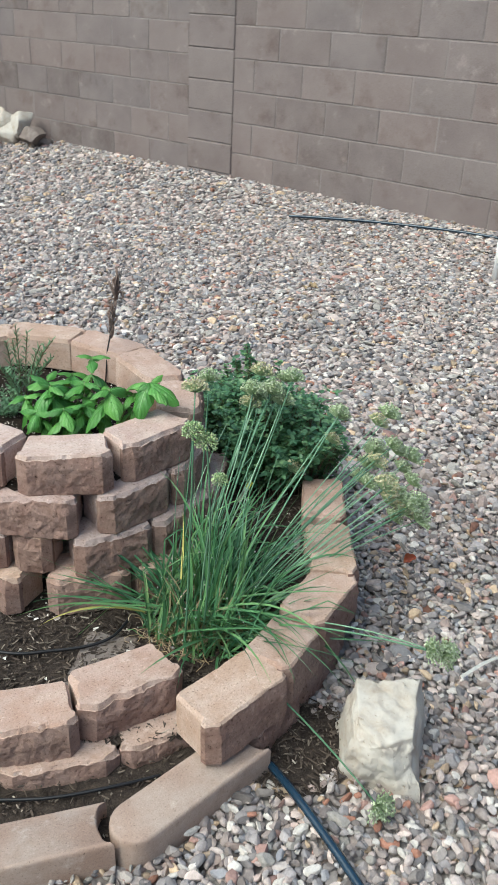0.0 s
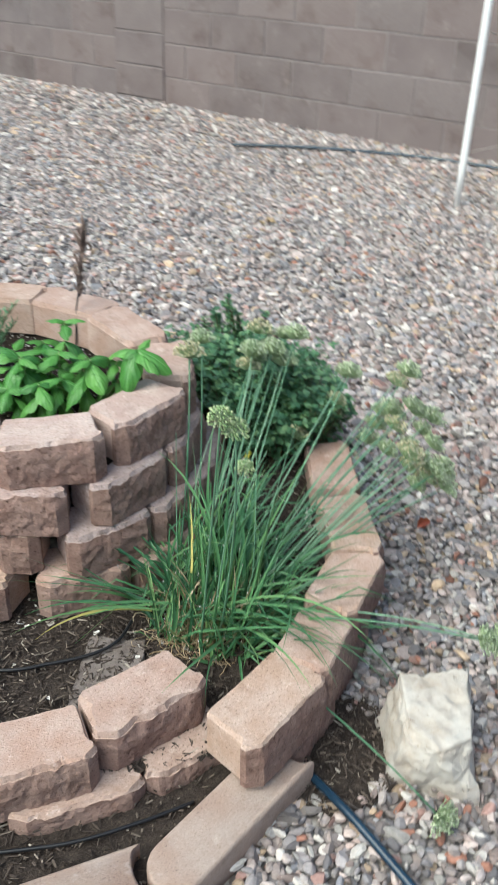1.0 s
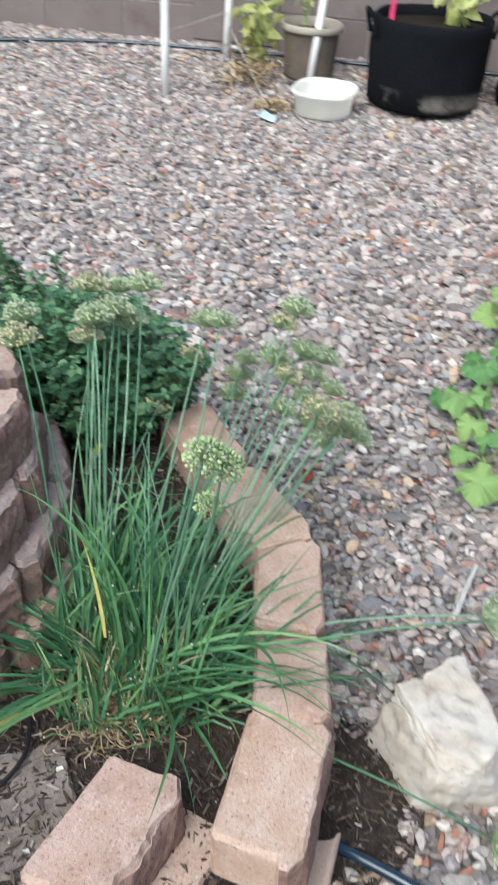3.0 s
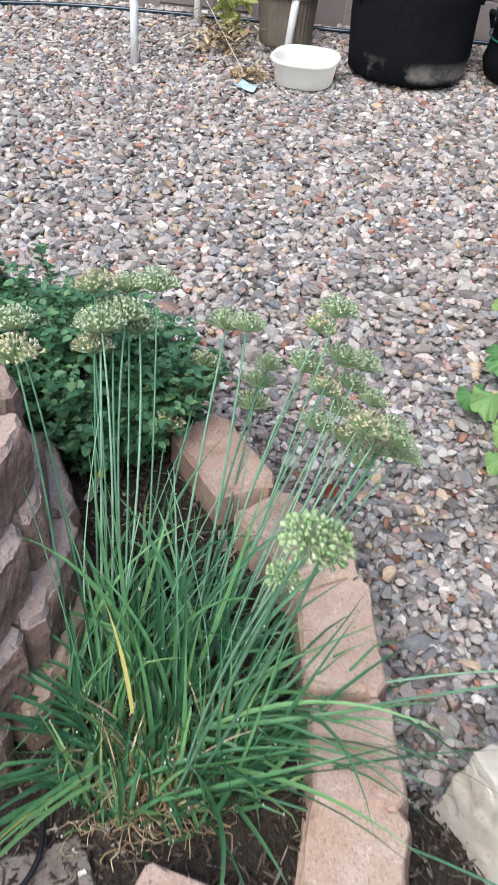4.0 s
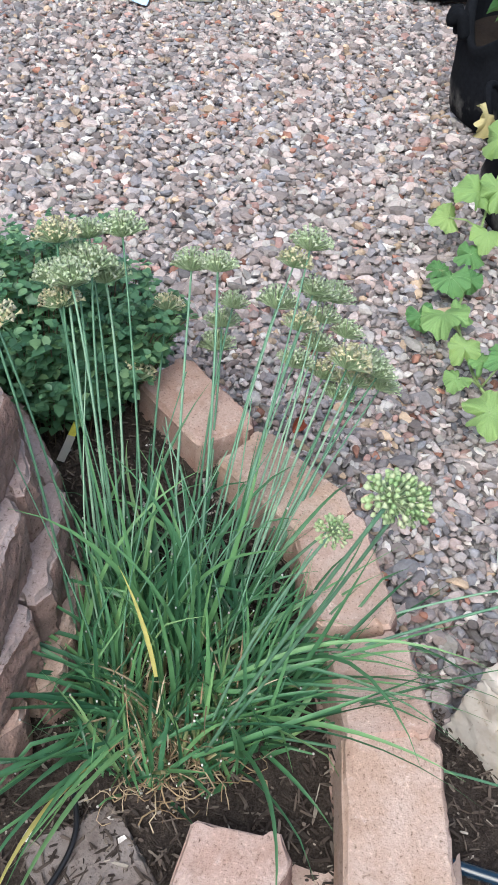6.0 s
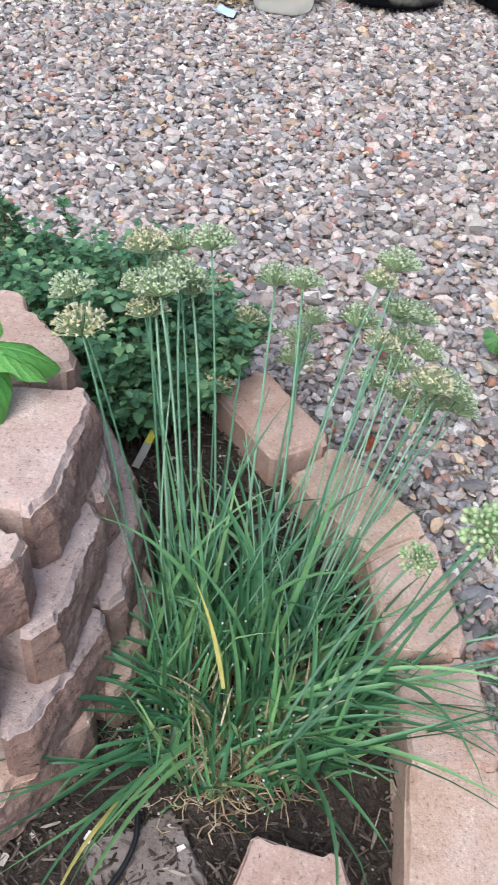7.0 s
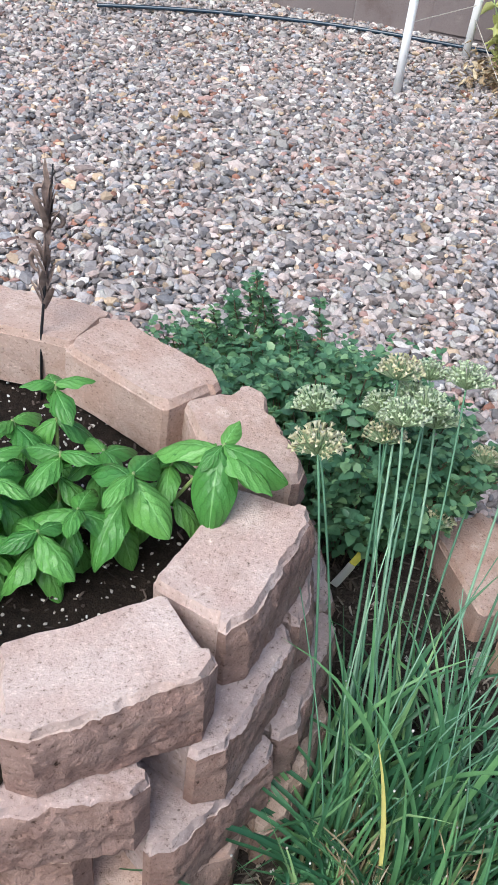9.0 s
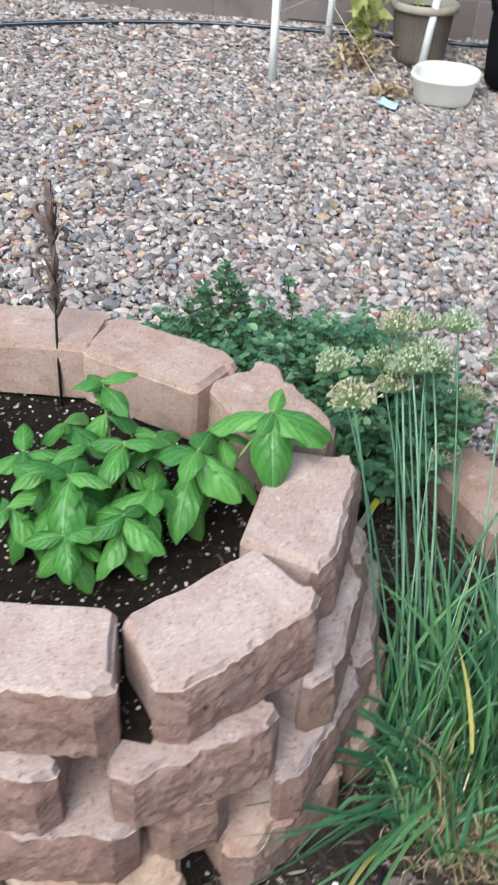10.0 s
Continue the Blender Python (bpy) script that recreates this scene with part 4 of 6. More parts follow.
def build_pipes():
    pipe("irrigation_tube", [(-0.246, 0.912, 0.014), (-0.17, 0.886, 0.022), (-0.09, 0.857, 0.022), (0.0, 0.822, 0.021), (0.14, 0.76, 0.02), (0.4, 0.62, 0.018)], 0.0076, MAT_TUBE, "glossy blue-black irrigation tube lying on gravel", "tube")
    pipe("wall_hose", [(-2.84, 4.255, 0.036), (-2.72, 4.30, 0.045), (-2.38, 4.43, 0.062), (-1.95, 4.55, 0.076), (-1.64, 4.60, 0.081), (-1.25, 4.63, 0.083), (-0.95, 4.65, 0.084), (-0.57, 4.64, 0.084), (0.2, 4.70, 0.086), (1.5, 4.5, 0.08)],
         0.0085, MAT_TUBE, "long blue-black hose lying along the foot of the yard wall", "hose")
    pipe("drip_line", [(-0.90, 0.66, 0.062), (-0.762, 0.743, 0.06), (-0.71, 0.80, 0.06), (-0.665, 0.86, 0.062), (-0.648, 0.91, 0.066), (-0.66, 0.96, 0.07)], 0.0032, MAT_DRIP, "thin black drip line lying on mulch", "drip line", 8)
    pipe("drip_line", [(-0.72, 0.33, 0.026), (-0.56, 0.50, 0.027), (-0.46, 0.60, 0.027), (-0.40, 0.685, 0.028), (-0.36, 0.76, 0.024)], 0.0032, MAT_DRIP, "thin black drip line lying on mulch", "drip line", 8)


# ---- plants ----
MAT_CORD = plain("green_cord", (0.015, 0.14, 0.10), 0.6)
def blade(s, base, az, el, length, width, droop, rnd, segs=7, slot=0, blunt=False):
    """A narrow folded leaf that arches over; blunt where it was cut. Returns its tip."""
    p, d = Vector(base), Vector((math.cos(el) * math.cos(az), math.cos(el) * math.sin(az), math.sin(el)))
    tw = rnd.uniform(-0.9, 0.9)
    bend = rnd.uniform(-1.0, 1.0)
    kink, drop = (rnd.randrange(3, 7), rnd.uniform(0.5, 1.3)) if rnd.random() < 0.22 and segs > 6 else (99, 0)
    step = length / segs
    verts, faces = [], []
    for i in range(segs + 1):
        t = i / segs
        side = d.cross(Vector((0, 0, 1)))
        side = side.normalized() if side.length > 1e-4 else Vector((1, 0, 0))
        side = Matrix.Rotation(tw * (0.4 + t), 3, d) @ side
        up = side.cross(d).normalized()
        w = width * (0.55 + 0.45 * math.sin(math.pi * min(1, t * 1.2 + 0.15))) * (1 - (0.3 if blunt else 0.93) * smoothstep(0.7, 1.0, t))
        verts += [p - side * w / 2 + up * w * 0.22, p, p + side * w / 2 + up * w * 0.22]
        if i < segs:
            o = i * 3
            faces += [(o, o + 1, o + 4, o + 3), (o + 1, o + 2, o + 5, o + 4)]
        p = p + d * step
        d = d + Vector((-math.sin(az) * bend * step * 3, math.cos(az) * bend * step * 3, -droop * step * (0.4 + 1.6 * t)))
        if i == kink:
            d.z -= drop
        d.normalize()
    s.add(verts, faces, None, slot)
    return Vector(verts[-2])


def umbel_mesh(seed, radius, pods, pod, mats, star=True, spread=0.6):
    """A round seed head: fine stalks from one point, each with a three-lobed pod."""
    rnd = random.Random(seed)
    s = Soup()
    for i in range(pods):
        ct = 1 - (spread if star else 1.3) * (i + 0.5) / pods
        a = i * 2.39996 + rnd.uniform(-0.3, 0.3)
        st = math.sqrt(max(0, 1 - ct * ct))
        d = Vector((st * math.cos(a), st * math.sin(a), ct + 0.05)).normalized()
        r = radius * (rnd.uniform(0.72, 1.1) if star else rnd.uniform(0.78, 1.05))
        tip = d * r
        s.tube([(0, 0, 0), d * r * 0.5 + Vector((0, 0, -0.001)), tip], [0.0008, 0.0007, 0.0006], 3, 0, False)
        q = d.to_track_quat("Z", "Y").to_matrix()
        size = pod * rnd.uniform(0.75, 1.2)
        vs, n = [], 6
        for zz, rr in (((-0.7, 0.15), (0.1, 0.5), (0.75, 1.15)) if star else ((-0.5, 0.25), (0.1, 1.0), (0.6, 0.75))):
            for k in range(n):
                b = 2 * math.pi * k / n
                f = rr * (1.0 if k % 2 == 0 else (0.32 if star else 0.62))
                vs.append(tip + q @ Vector((math.cos(b) * f * size * 0.6, math.sin(b) * f * size * 0.6, zz * size)))
        vs.append(tip + q @ Vector((0, 0, size * (0.25 if star else 0.75))))
        fs = [(l * n + k, l * n + (k + 1) % n, (l + 1) * n + (k + 1) % n, (l + 1) * n + k) for l in range(2) for k in range(n)]
        fs += [(2 * n + k, 2 * n + (k + 1) % n, 3 * n) for k in range(n)]
        s.add(vs, fs, None, 1)
    return s.mesh("flower_head", mats)


def build_chives():
    rnd = random.Random(21)
    cx, cy = -0.575, 1.045
    clump = empty("garlic_chive_clump", pose(cx, cy, 0.08), "large garlic chive clump with strap leaves and seed heads", "chives")
    s = Soup()
    cuts, sheaths = Soup(), Soup()
    for i in range(500):
        r, a = math.sqrt(rnd.random()), rnd.uniform(0, 2 * math.pi)
        x, y = 0.014 + r * 0.128 * math.cos(a), 0.022 + r * 0.118 * math.sin(a)
        az = a + rnd.gauss(0, 1.25)
        if math.sin(az) < -0.25 and rnd.random() < 0.62:
            az = -az
        el = radians(82 - 40 * r ** 1.3 + rnd.gauss(0, 20))
        front = 1 - smoothstep(-0.05, 0.02, y)
        cut = rnd.random() < 0.24 + 0.35 * front
        length = rnd.uniform(0.11, 0.34) * (1 - 0.45 * front * (abs(x - 0.02) < 0.07)) * (0.66 if cut else 1.0) * (0.7 if math.sin(az) < -0.25 else 1.0)
        if any(math.hypot(cx + x + math.cos(az) * reach + 1.15, cy + y + math.sin(az) * reach - 1.14) < 0.475 for reach in [length * math.cos(el) * k / 4 for k in range(5)]):
            continue
        tip = blade(s, (x, y, bed_z(cx + x, cy + y) - 0.083), az, max(radians(16), min(radians(89), el)), length, rnd.uniform(0.0038, 0.0076), rnd.uniform(0.6, 6.5) * (0.5 + r), rnd, 9, 0, cut)
        if r < 0.75:
            foot = Vector((x, y, bed_z(cx + x, cy + y) - 0.083))
            d = Vector((math.cos(el) * math.cos(az), math.cos(el) * math.sin(az), math.sin(el)))
            long = rnd.uniform(0.025, 0.06)
            sheaths.tube([foot, foot + d * long * 0.5, foot + d * long], [0.0030, 0.0027, 0.0018], 5, 0, False)
        if cut:
            cuts.tube([tip, tip + Vector((0, 0, 0.0022))], rnd.uniform(0.0007, 0.0014), 5)
    part("sheath_tuft", sheaths.mesh("sheath_tuft", MAT_SHEATH), clump, None, "pale leaf sheaths at the foot")["kind"] = "stuff"
    part("cut_tips", cuts.mesh("cut_tips", MAT_PERLITE), clump, None, "pale dried ends of cut leaves")["kind"] = "stuff"
    for i in range(26):
        blade(s, (rnd.uniform(0.0, 0.09), rnd.uniform(-0.07, 0.03), 0.02), radians(rnd.uniform(-22, 28)), radians(rnd.uniform(18, 40)), rnd.uniform(0.22, 0.38), rnd.uniform(0.0036, 0.006), rnd.uniform(1.0, 3.2), rnd, 10)
    for i in range(12):
        blade(s, (rnd.uniform(-0.08, -0.01), rnd.uniform(-0.08, -0.03), 0.03), radians(rnd.uniform(208, 246)), radians(rnd.uniform(14, 34)), rnd.uniform(0.16, 0.30), rnd.uniform(0.004, 0.0064), rnd.uniform(1.0, 3.0), rnd, 10)
    for i in range(18):
        blade(s, (rnd.uniform(-0.10, -0.03), rnd.uniform(-0.03, 0.06), 0.03), radians(rnd.uniform(150, 200)), radians(rnd.uniform(25, 50)), rnd.uniform(0.2, 0.3), rnd.uniform(0.004, 0.006), rnd.uniform(3.0, 5.0), rnd, 10)
    blade(s, (0.09, -0.05, 0.02), radians(-62), radians(35), 0.22, 0.006, 4.0, rnd, 10)
    part("leaves", s.mesh("chive_leaves", MAT_CHIVE), clump, None, "dark green strap leaves")["kind"] = "stuff"
    y, d0 = Soup(), Soup()
    blade(y, (-0.05, -0.07, 0.02), radians(230), radians(20), 0.22, 0.0055, 2.6, rnd, 10)
    blade(y, (0.0, -0.02, 0.10), radians(120), radians(68), 0.14, 0.005, 3.0, rnd, 8)
    for i in range(46):
        blade(d0, (rnd.gauss(0.025, 0.05), rnd.gauss(-0.01, 0.045), rnd.uniform(0.005, 0.06)), rnd.uniform(0, 6.28), radians(rnd.uniform(5, 70)), rnd.uniform(0.03, 0.09), rnd.uniform(0.001, 0.003), rnd.uniform(4, 26), rnd, 8)
    part("dry_leaf", d0.mesh("dry_leaf", MAT_STRAW), clump, None, "tan dead leaves inside the clump")["kind"] = "stuff"
    part("yellow_leaf", y.mesh("yellow_leaf", MAT_YELLOW_LEAF), clump, None, "yellowed strap leaves")
    for i in range(16):
        az, lean, h = rnd.uniform(-0.4, 2.4), rnd.uniform(0.05, 0.22), rnd.uniform(0.2, 0.34)
        o = Vector((rnd.uniform(-0.08, 0.1), rnd.uniform(0.0, 0.11), 0.0))
        bow = rnd.uniform(-0.02, 0.02)
        bare = Soup()
        bare.tube([o + Vector((math.cos(az) * lean * t * t + bow * math.sin(3 * t), math.sin(az) * lean * t * t, h * t)) for t in [k / 8 for k in range(9)]], [0.0014 - 0.0001 * k for k in range(9)], 5)
        part("bare_stem", bare.mesh("bare_stem", MAT_CHIVE_STEM), clump)
    d = Soup()
    for i in range(330):
        r, a = rnd.uniform(0.0, 1.0), rnd.uniform(0, 2 * math.pi)
        b = (0.015 + r * 0.095 * math.cos(a), r * 0.085 * math.sin(a) - 0.02, bed_z(cx, cy + r * 0.085 * math.sin(a) - 0.02) - 0.078)
        pts, p, az = [], Vector(b), rnd.uniform(0, 6.28)
        for k in range(7):
            pts.append(p.copy())
            az += rnd.gauss(0, 0.6)
            p += Vector((math.cos(az), math.sin(az), rnd.uniform(-0.25, 1.0) if k < 4 else rnd.uniform(-0.7, 0.1))) * rnd.uniform(0.006, 0.012)
            p.z = max(p.z, b[2])
        d.tube(pts, rnd.uniform(0.0004, 0.0011), 4, 0, False)
    part("dry_thatch", d.mesh("dry_thatch", MAT_STRAW), clump, None, "tan dry thatch at the foot")["kind"] = "stuff"
    green = [umbel_mesh(k, 0.0255, 104, 0.0043, [MAT_RAY, MAT_POD], True, 0.8) for k in (1, 2, 3)]
    cream = [umbel_mesh(k, 0.0255, 104, 0.0044, [MAT_RAY, MAT_POD_CREAM], True, 0.85) for k in (4, 5)]
    ripe = umbel_mesh(6, 0.0225, 95, 0.0050, [MAT_POD, MAT_POD_DARK], False)
    heads_back = [(-0.763, 1.255, 0.464, 2), (-0.790, 1.327, 0.459, 1), (-0.651, 1.446, 0.467, 0), (-0.726, 1.429, 0.463, 2), (-0.701, 1.372, 0.443, 1), (-0.685, 1.418, 0.434, 0), (-0.696, 1.477, 0.444, 1),
                  (-0.740, 1.450, 0.395, 1), (-0.712, 1.40, 0.418, 0), (-0.640, 1.458, 0.238, 2), (-0.571, 1.52, 0.381, 0), (-0.536, 1.468, 0.414, 1), (-0.604, 1.551, 0.295, 2), (-0.512, 1.575, 0.29, 0),
                  (-0.526, 1.59, 0.245, 1), (-0.531, 1.577, 0.211, 0), (-0.708, 1.445, 0.425, 0), (-0.672, 1.44, 0.405, 1), (-0.718, 1.385, 0.402, 2)]
    heads_right = [(-0.442, 1.473, 0.425, 2), (-0.423, 1.481, 0.446, 0), (-0.455, 1.501, 0.343, 1), (-0.377, 1.519, 0.347, 0), (-0.390, 1.506, 0.322, 1), (-0.426, 1.459, 0.339, 2), (-0.356, 1.495, 0.307, 1),
                   (-0.429, 1.438, 0.294, 1), (-0.365, 1.398, 0.328, 2), (-0.318, 1.426, 0.295, 1), (-0.363, 1.448, 0.236, 0), (-0.395, 1.47, 0.30, 1), (-0.340, 1.45, 0.26, 2), (-0.41, 1.49, 0.375, 1), (-0.325, 1.475, 0.275, 0), (-0.345, 1.425, 0.305, 1), (-0.40, 1.50, 0.36, 0), (-0.305, 1.45, 0.255, 1), (-0.385, 1.455, 0.265, 2)]
    heads_near = [(-0.421, 0.892, 0.606, 3), (-0.408, 0.908, 0.586, 3), (-0.435, 0.972, 0.482, 4), (-0.085, 1.175, 0.205, 1), (-0.100, 1.15, 0.22, 0), (-0.055, 0.955, 0.045, 0)]
    for k, (hx, hy, hz, sort) in enumerate(heads_back + heads_right + heads_near):
        low = hz < 0.23 and hx > -0.15
        bx = max(-0.10, min(0.08, (hx - cx) * 0.40 + rnd.uniform(-0.02, 0.02)))
        by = max(-0.06, min(0.10, (hy - cy) * 0.33 + rnd.uniform(-0.02, 0.02)))
        foot, top = Vector((bx, by, 0.005)), Vector((hx - cx, hy - cy, hz - (0.094 if sort < 3 else 0.08)))
        mid = foot.lerp(top, 0.5) + Vector((rnd.uniform(-0.024, 0.024), rnd.uniform(-0.02, 0.02), 0.05 if low else 0.025))
        pts = [foot.lerp(mid, t).lerp(mid.lerp(top, t), t) for t in [j / 10 for j in range(11)]]
        st = Soup()
        r0 = rnd.uniform(0.0014, 0.0021)
        st.tube(pts, [r0 * (1 - 0.25 * j / 10) for j in range(11)], 6)
        stem = part("flower_stem", st.mesh("flower_stem", MAT_CHIVE_STEM), clump)
        me = ripe if sort >= 3 else (cream[k % 2] if sort == 2 else green[k % 3])
        q = (pts[-1] - pts[-2]).normalized().lerp(Vector((0, 0, 1)), 0.3).to_track_quat("Z", "Y").to_matrix().to_4x4()
        sc = {3: 0.76, 4: 0.60}.get(sort, rnd.uniform(0.9, 1.16))
        head = part("flower_head", me, stem, Matrix.Translation(pts[-1]) @ q @ Matrix.Scale(sc, 4), {2: "cream dried seed head", 3: "round green seed head with fat pods"}.get(sort, "pale green seed head"))


def leaf_mesh(name, mat, seed, length=1.0, width=0.55, cup=0.12, droop=0.35, nx=6, ny=9, pucker=0.02, wave=0.02, shape=1.0, ribs=5.0):
    """An oval pointed leaf along +x, base at the origin, with a sunken midrib, quilted between its veins, and a drooping tip."""
    rnd = random.Random(seed)
    ph, roll = rnd.uniform(0, 6), rnd.uniform(-0.25, 0.25)
    verts, uvs, faces = [], [], []
    for j in range(ny + 1):
        t = j / ny
        w = width * 0.5 * (math.sin(math.pi * min(1.0, t ** (0.80 * shape))) ** 0.8 if 0 < t < 1 else 0.0)
        w = max(w, 0.012)
        for i in range(nx + 1):
            u = i / nx * 2 - 1
            x = t * length * (1 - 0.18 * droop * t)
            y = u * w + roll * 0.3 * t * t * length * 0.4
            a = abs(u)
            vein = 1 - math.exp(-abs(math.sin(math.pi * (ribs * t - ribs * 0.45 * a + 0.15 * math.sin(ph + 3 * t)))) / 0.3)
            z = cup * a ** 1.6 * w * 2 - droop * length * t * t * 0.6 + pucker * (vein * (1 - a ** 3) * min(1, a * 4) - 0.5 * (a < 0.08))
            z += wave * math.sin(t * 13 + ph + (1.6 if u > 0 else 0)) * a ** 2 * min(1, 6 * t * (1 - t)) + roll * u * w * t
            verts.append((x, y, z))
            uvs.append(((u + 1) / 2, t))
    for j in range(ny):
        for i in range(nx):
            o = j * (nx + 1) + i
            faces.append((o, o + 1, o + nx + 2, o + nx + 1))
    return raw_mesh(name, verts, faces, mat, True, uvs)


def aim(pos, az, pitch, roll, size):
    """A leaf's pose: az and pitch in degrees; pitch up is positive."""
    return Matrix.Translation(pos) @ Euler((0, 0, radians(az))).to_matrix().to_4x4() @ Euler((0, -radians(pitch), 0)).to_matrix().to_4x4() @ Euler((radians(roll), 0, 0)).to_matrix().to_4x4() @ Matrix.Scale(size, 4)


def build_basil():
    rnd = random.Random(33)
    root = Vector((-1.0, 1.13, 0.312))
    plant = empty("basil_plant", Matrix.Translation(root), "bushy green basil plant with glossy puckered leaves", "basil")
    kinds = [leaf_mesh("leaf", MAT_BASIL, k, 1.0, rnd.uniform(0.46, 0.58), rnd.uniform(-0.42, -0.18), rnd.uniform(0.35, 0.95), 12, 34, 0.034, 0.035, 0.95) for k in range(6)]
    # tip x, y, z, main azimuth, big-leaf size
    sprigs = [(-1.045, 1.212, 0.462, 40, 0.060), (-1.040, 1.085, 0.428, 10, 0.074), (-0.915, 1.148, 0.440, 75, 0.076), (-0.846, 1.208, 0.462, 100, 0.074), (-1.115, 1.135, 0.405, 120, 0.06), (-0.975, 1.07, 0.40, 60, 0.062), (-0.98, 1.20, 0.405, 150, 0.056), (-0.90, 1.205, 0.42, 20, 0.05), (-1.10, 1.06, 0.39, 70, 0.055), (-1.0, 1.15, 0.43, 20, 0.062), (-1.08, 1.18, 0.42, 80, 0.06), (-1.07, 1.11, 0.415, 45, 0.066), (-0.955, 1.11, 0.405, 110, 0.064), (-1.03, 1.04, 0.385, 30, 0.058)]
    for n, (x, y, z, az, size) in enumerate(sprigs):
        tip = Vector((x, y, z)) - root
        foot = Vector((tip.x * 0.45 + rnd.uniform(-0.02, 0.02), tip.y * 0.5, -0.01))
        mid = foot.lerp(tip, 0.55) + Vector((0, 0, -0.008))
        st = Soup()
        pts = [foot.lerp(mid, t).lerp(mid.lerp(tip, t), t) for t in [j / 6 for j in range(7)]]
        st.tube(pts, [0.0028 - 0.0012 * j / 6 for j in range(7)], 7)
        part("stem", st.mesh("stem", MAT_BASIL_STEM), plant)
        # tiers from the tip downwards: height on the stem, leaf size, pitch
        for tier, (t, f, pitch) in enumerate(((1.0, 0.26, 62), (1.0, 0.42, 40), (0.98, 0.66, 24), (0.94, 0.95, 4), (0.74, 1.0, -16), (0.50, 0.85, -32))):
            if n == 3 and tier == 4:
                continue
            f = 0.42 if n == 3 and tier == 2 else f
            i = t * 6
            p = pts[min(5, int(i))].lerp(pts[min(6, int(i) + 1)], i - int(i))
            turn = az + 90 * (tier % 2) + rnd.gauss(0, 12)
            for k in range(2):
                a = turn + 180 * k
                part("leaf", kinds[rnd.randrange(6)], plant, aim(p, a, pitch + rnd.gauss(0, 10), rnd.gauss(0, 10), size * f * rnd.uniform(0.92, 1.2)))
    # one large leaf hanging over the rim of the planter
    part("leaf", kinds[0], plant, aim(Vector((-0.848, 1.20, 0.458)) - root, -74, -26, 0, 0.088))
    part("leaf", kinds[2], plant, aim(Vector((-0.846, 1.205, 0.460)) - root, 12, -2, 8, 0.080))


def build_rosemary():
    rnd = random.Random(8)
    plant = empty("rosemary_plant", pose(-1.235, 1.15, 0.312), "small grey-green rosemary plant with needle leaves in potting soil", "rosemary")
    for i in range(13):
        a, lean, h = rnd.uniform(0, 6.28), rnd.uniform(0.01, 0.07), rnd.uniform(0.08, 0.175)
        pts = [Vector((math.cos(a) * (0.02 + lean * t * t), math.sin(a) * (0.02 + lean * t * t), h * t)) for t in [k / 5 for k in range(6)]]
        s = Soup()
        s.tube(pts, 0.0012, 5)
        part("stem", s.mesh("stem", MAT_WOODY), plant)
        f = Soup()
        for k in range(46):
            t = 0.12 + 0.88 * k / 46
            p = Vector((math.cos(a) * (0.02 + lean * t * t), math.sin(a) * (0.02 + lean * t * t), h * t))
            blade(f, p, k * 2.4, radians(rnd.uniform(25, 60)), rnd.uniform(0.018, 0.029) * (1.1 - 0.4 * t), 0.0034, 2.0, rnd, 3)
        part("needles", f.mesh("needles", MAT_ROSEMARY), plant)


def build_low_herb():
    """A grey-green cushion of short leafy shoots."""
    rnd = random.Random(29)
    plant = empty("thyme_plant", pose(-1.19, 1.07, 0.312), "low grey-green thyme cushion in potting soil", "herb")
    f = Soup()
    for i in range(46):
        r, a = 0.042 * math.sqrt(rnd.random()), rnd.uniform(0, 6.28)
        h = rnd.uniform(0.035, 0.075) * (1.1 - r * 9)
        for k in range(14):
            t = (k + 1) / 14
            p = (r * (0.5 + 0.6 * t) * math.cos(a), r * (0.5 + 0.6 * t) * math.sin(a), h * t)
            blade(f, p, k * 2.4, radians(rnd.uniform(5, 55)), rnd.uniform(0.006, 0.011), 0.0032, 3.0, rnd, 2)
    part("foliage", f.mesh("foliage", MAT_ROSEMARY), plant)["kind"] = "stuff"


def build_spiky_plant():
    """A fountain of long thin leaves in the yard's corner."""
    rnd = random.Random(31)
    plant = empty("spiky_plant", pose(-7.02, 4.42, 0.03), "grey-green spiky plant with long thin leaves by the wall", "plant")
    f = Soup()
    for i in range(150):
        a = rnd.uniform(0, 6.28)
        blade(f, (math.cos(a) * 0.06, math.sin(a) * 0.06, 0.0), a + rnd.gauss(0, 0.3), radians(rnd.uniform(12, 85)), rnd.uniform(0.35, 0.62), rnd.uniform(0.008, 0.014), rnd.uniform(0.2, 1.2), rnd, 6)
    part("leaves", f.mesh("leaves", MAT_SPIKY), plant)["kind"] = "stuff"


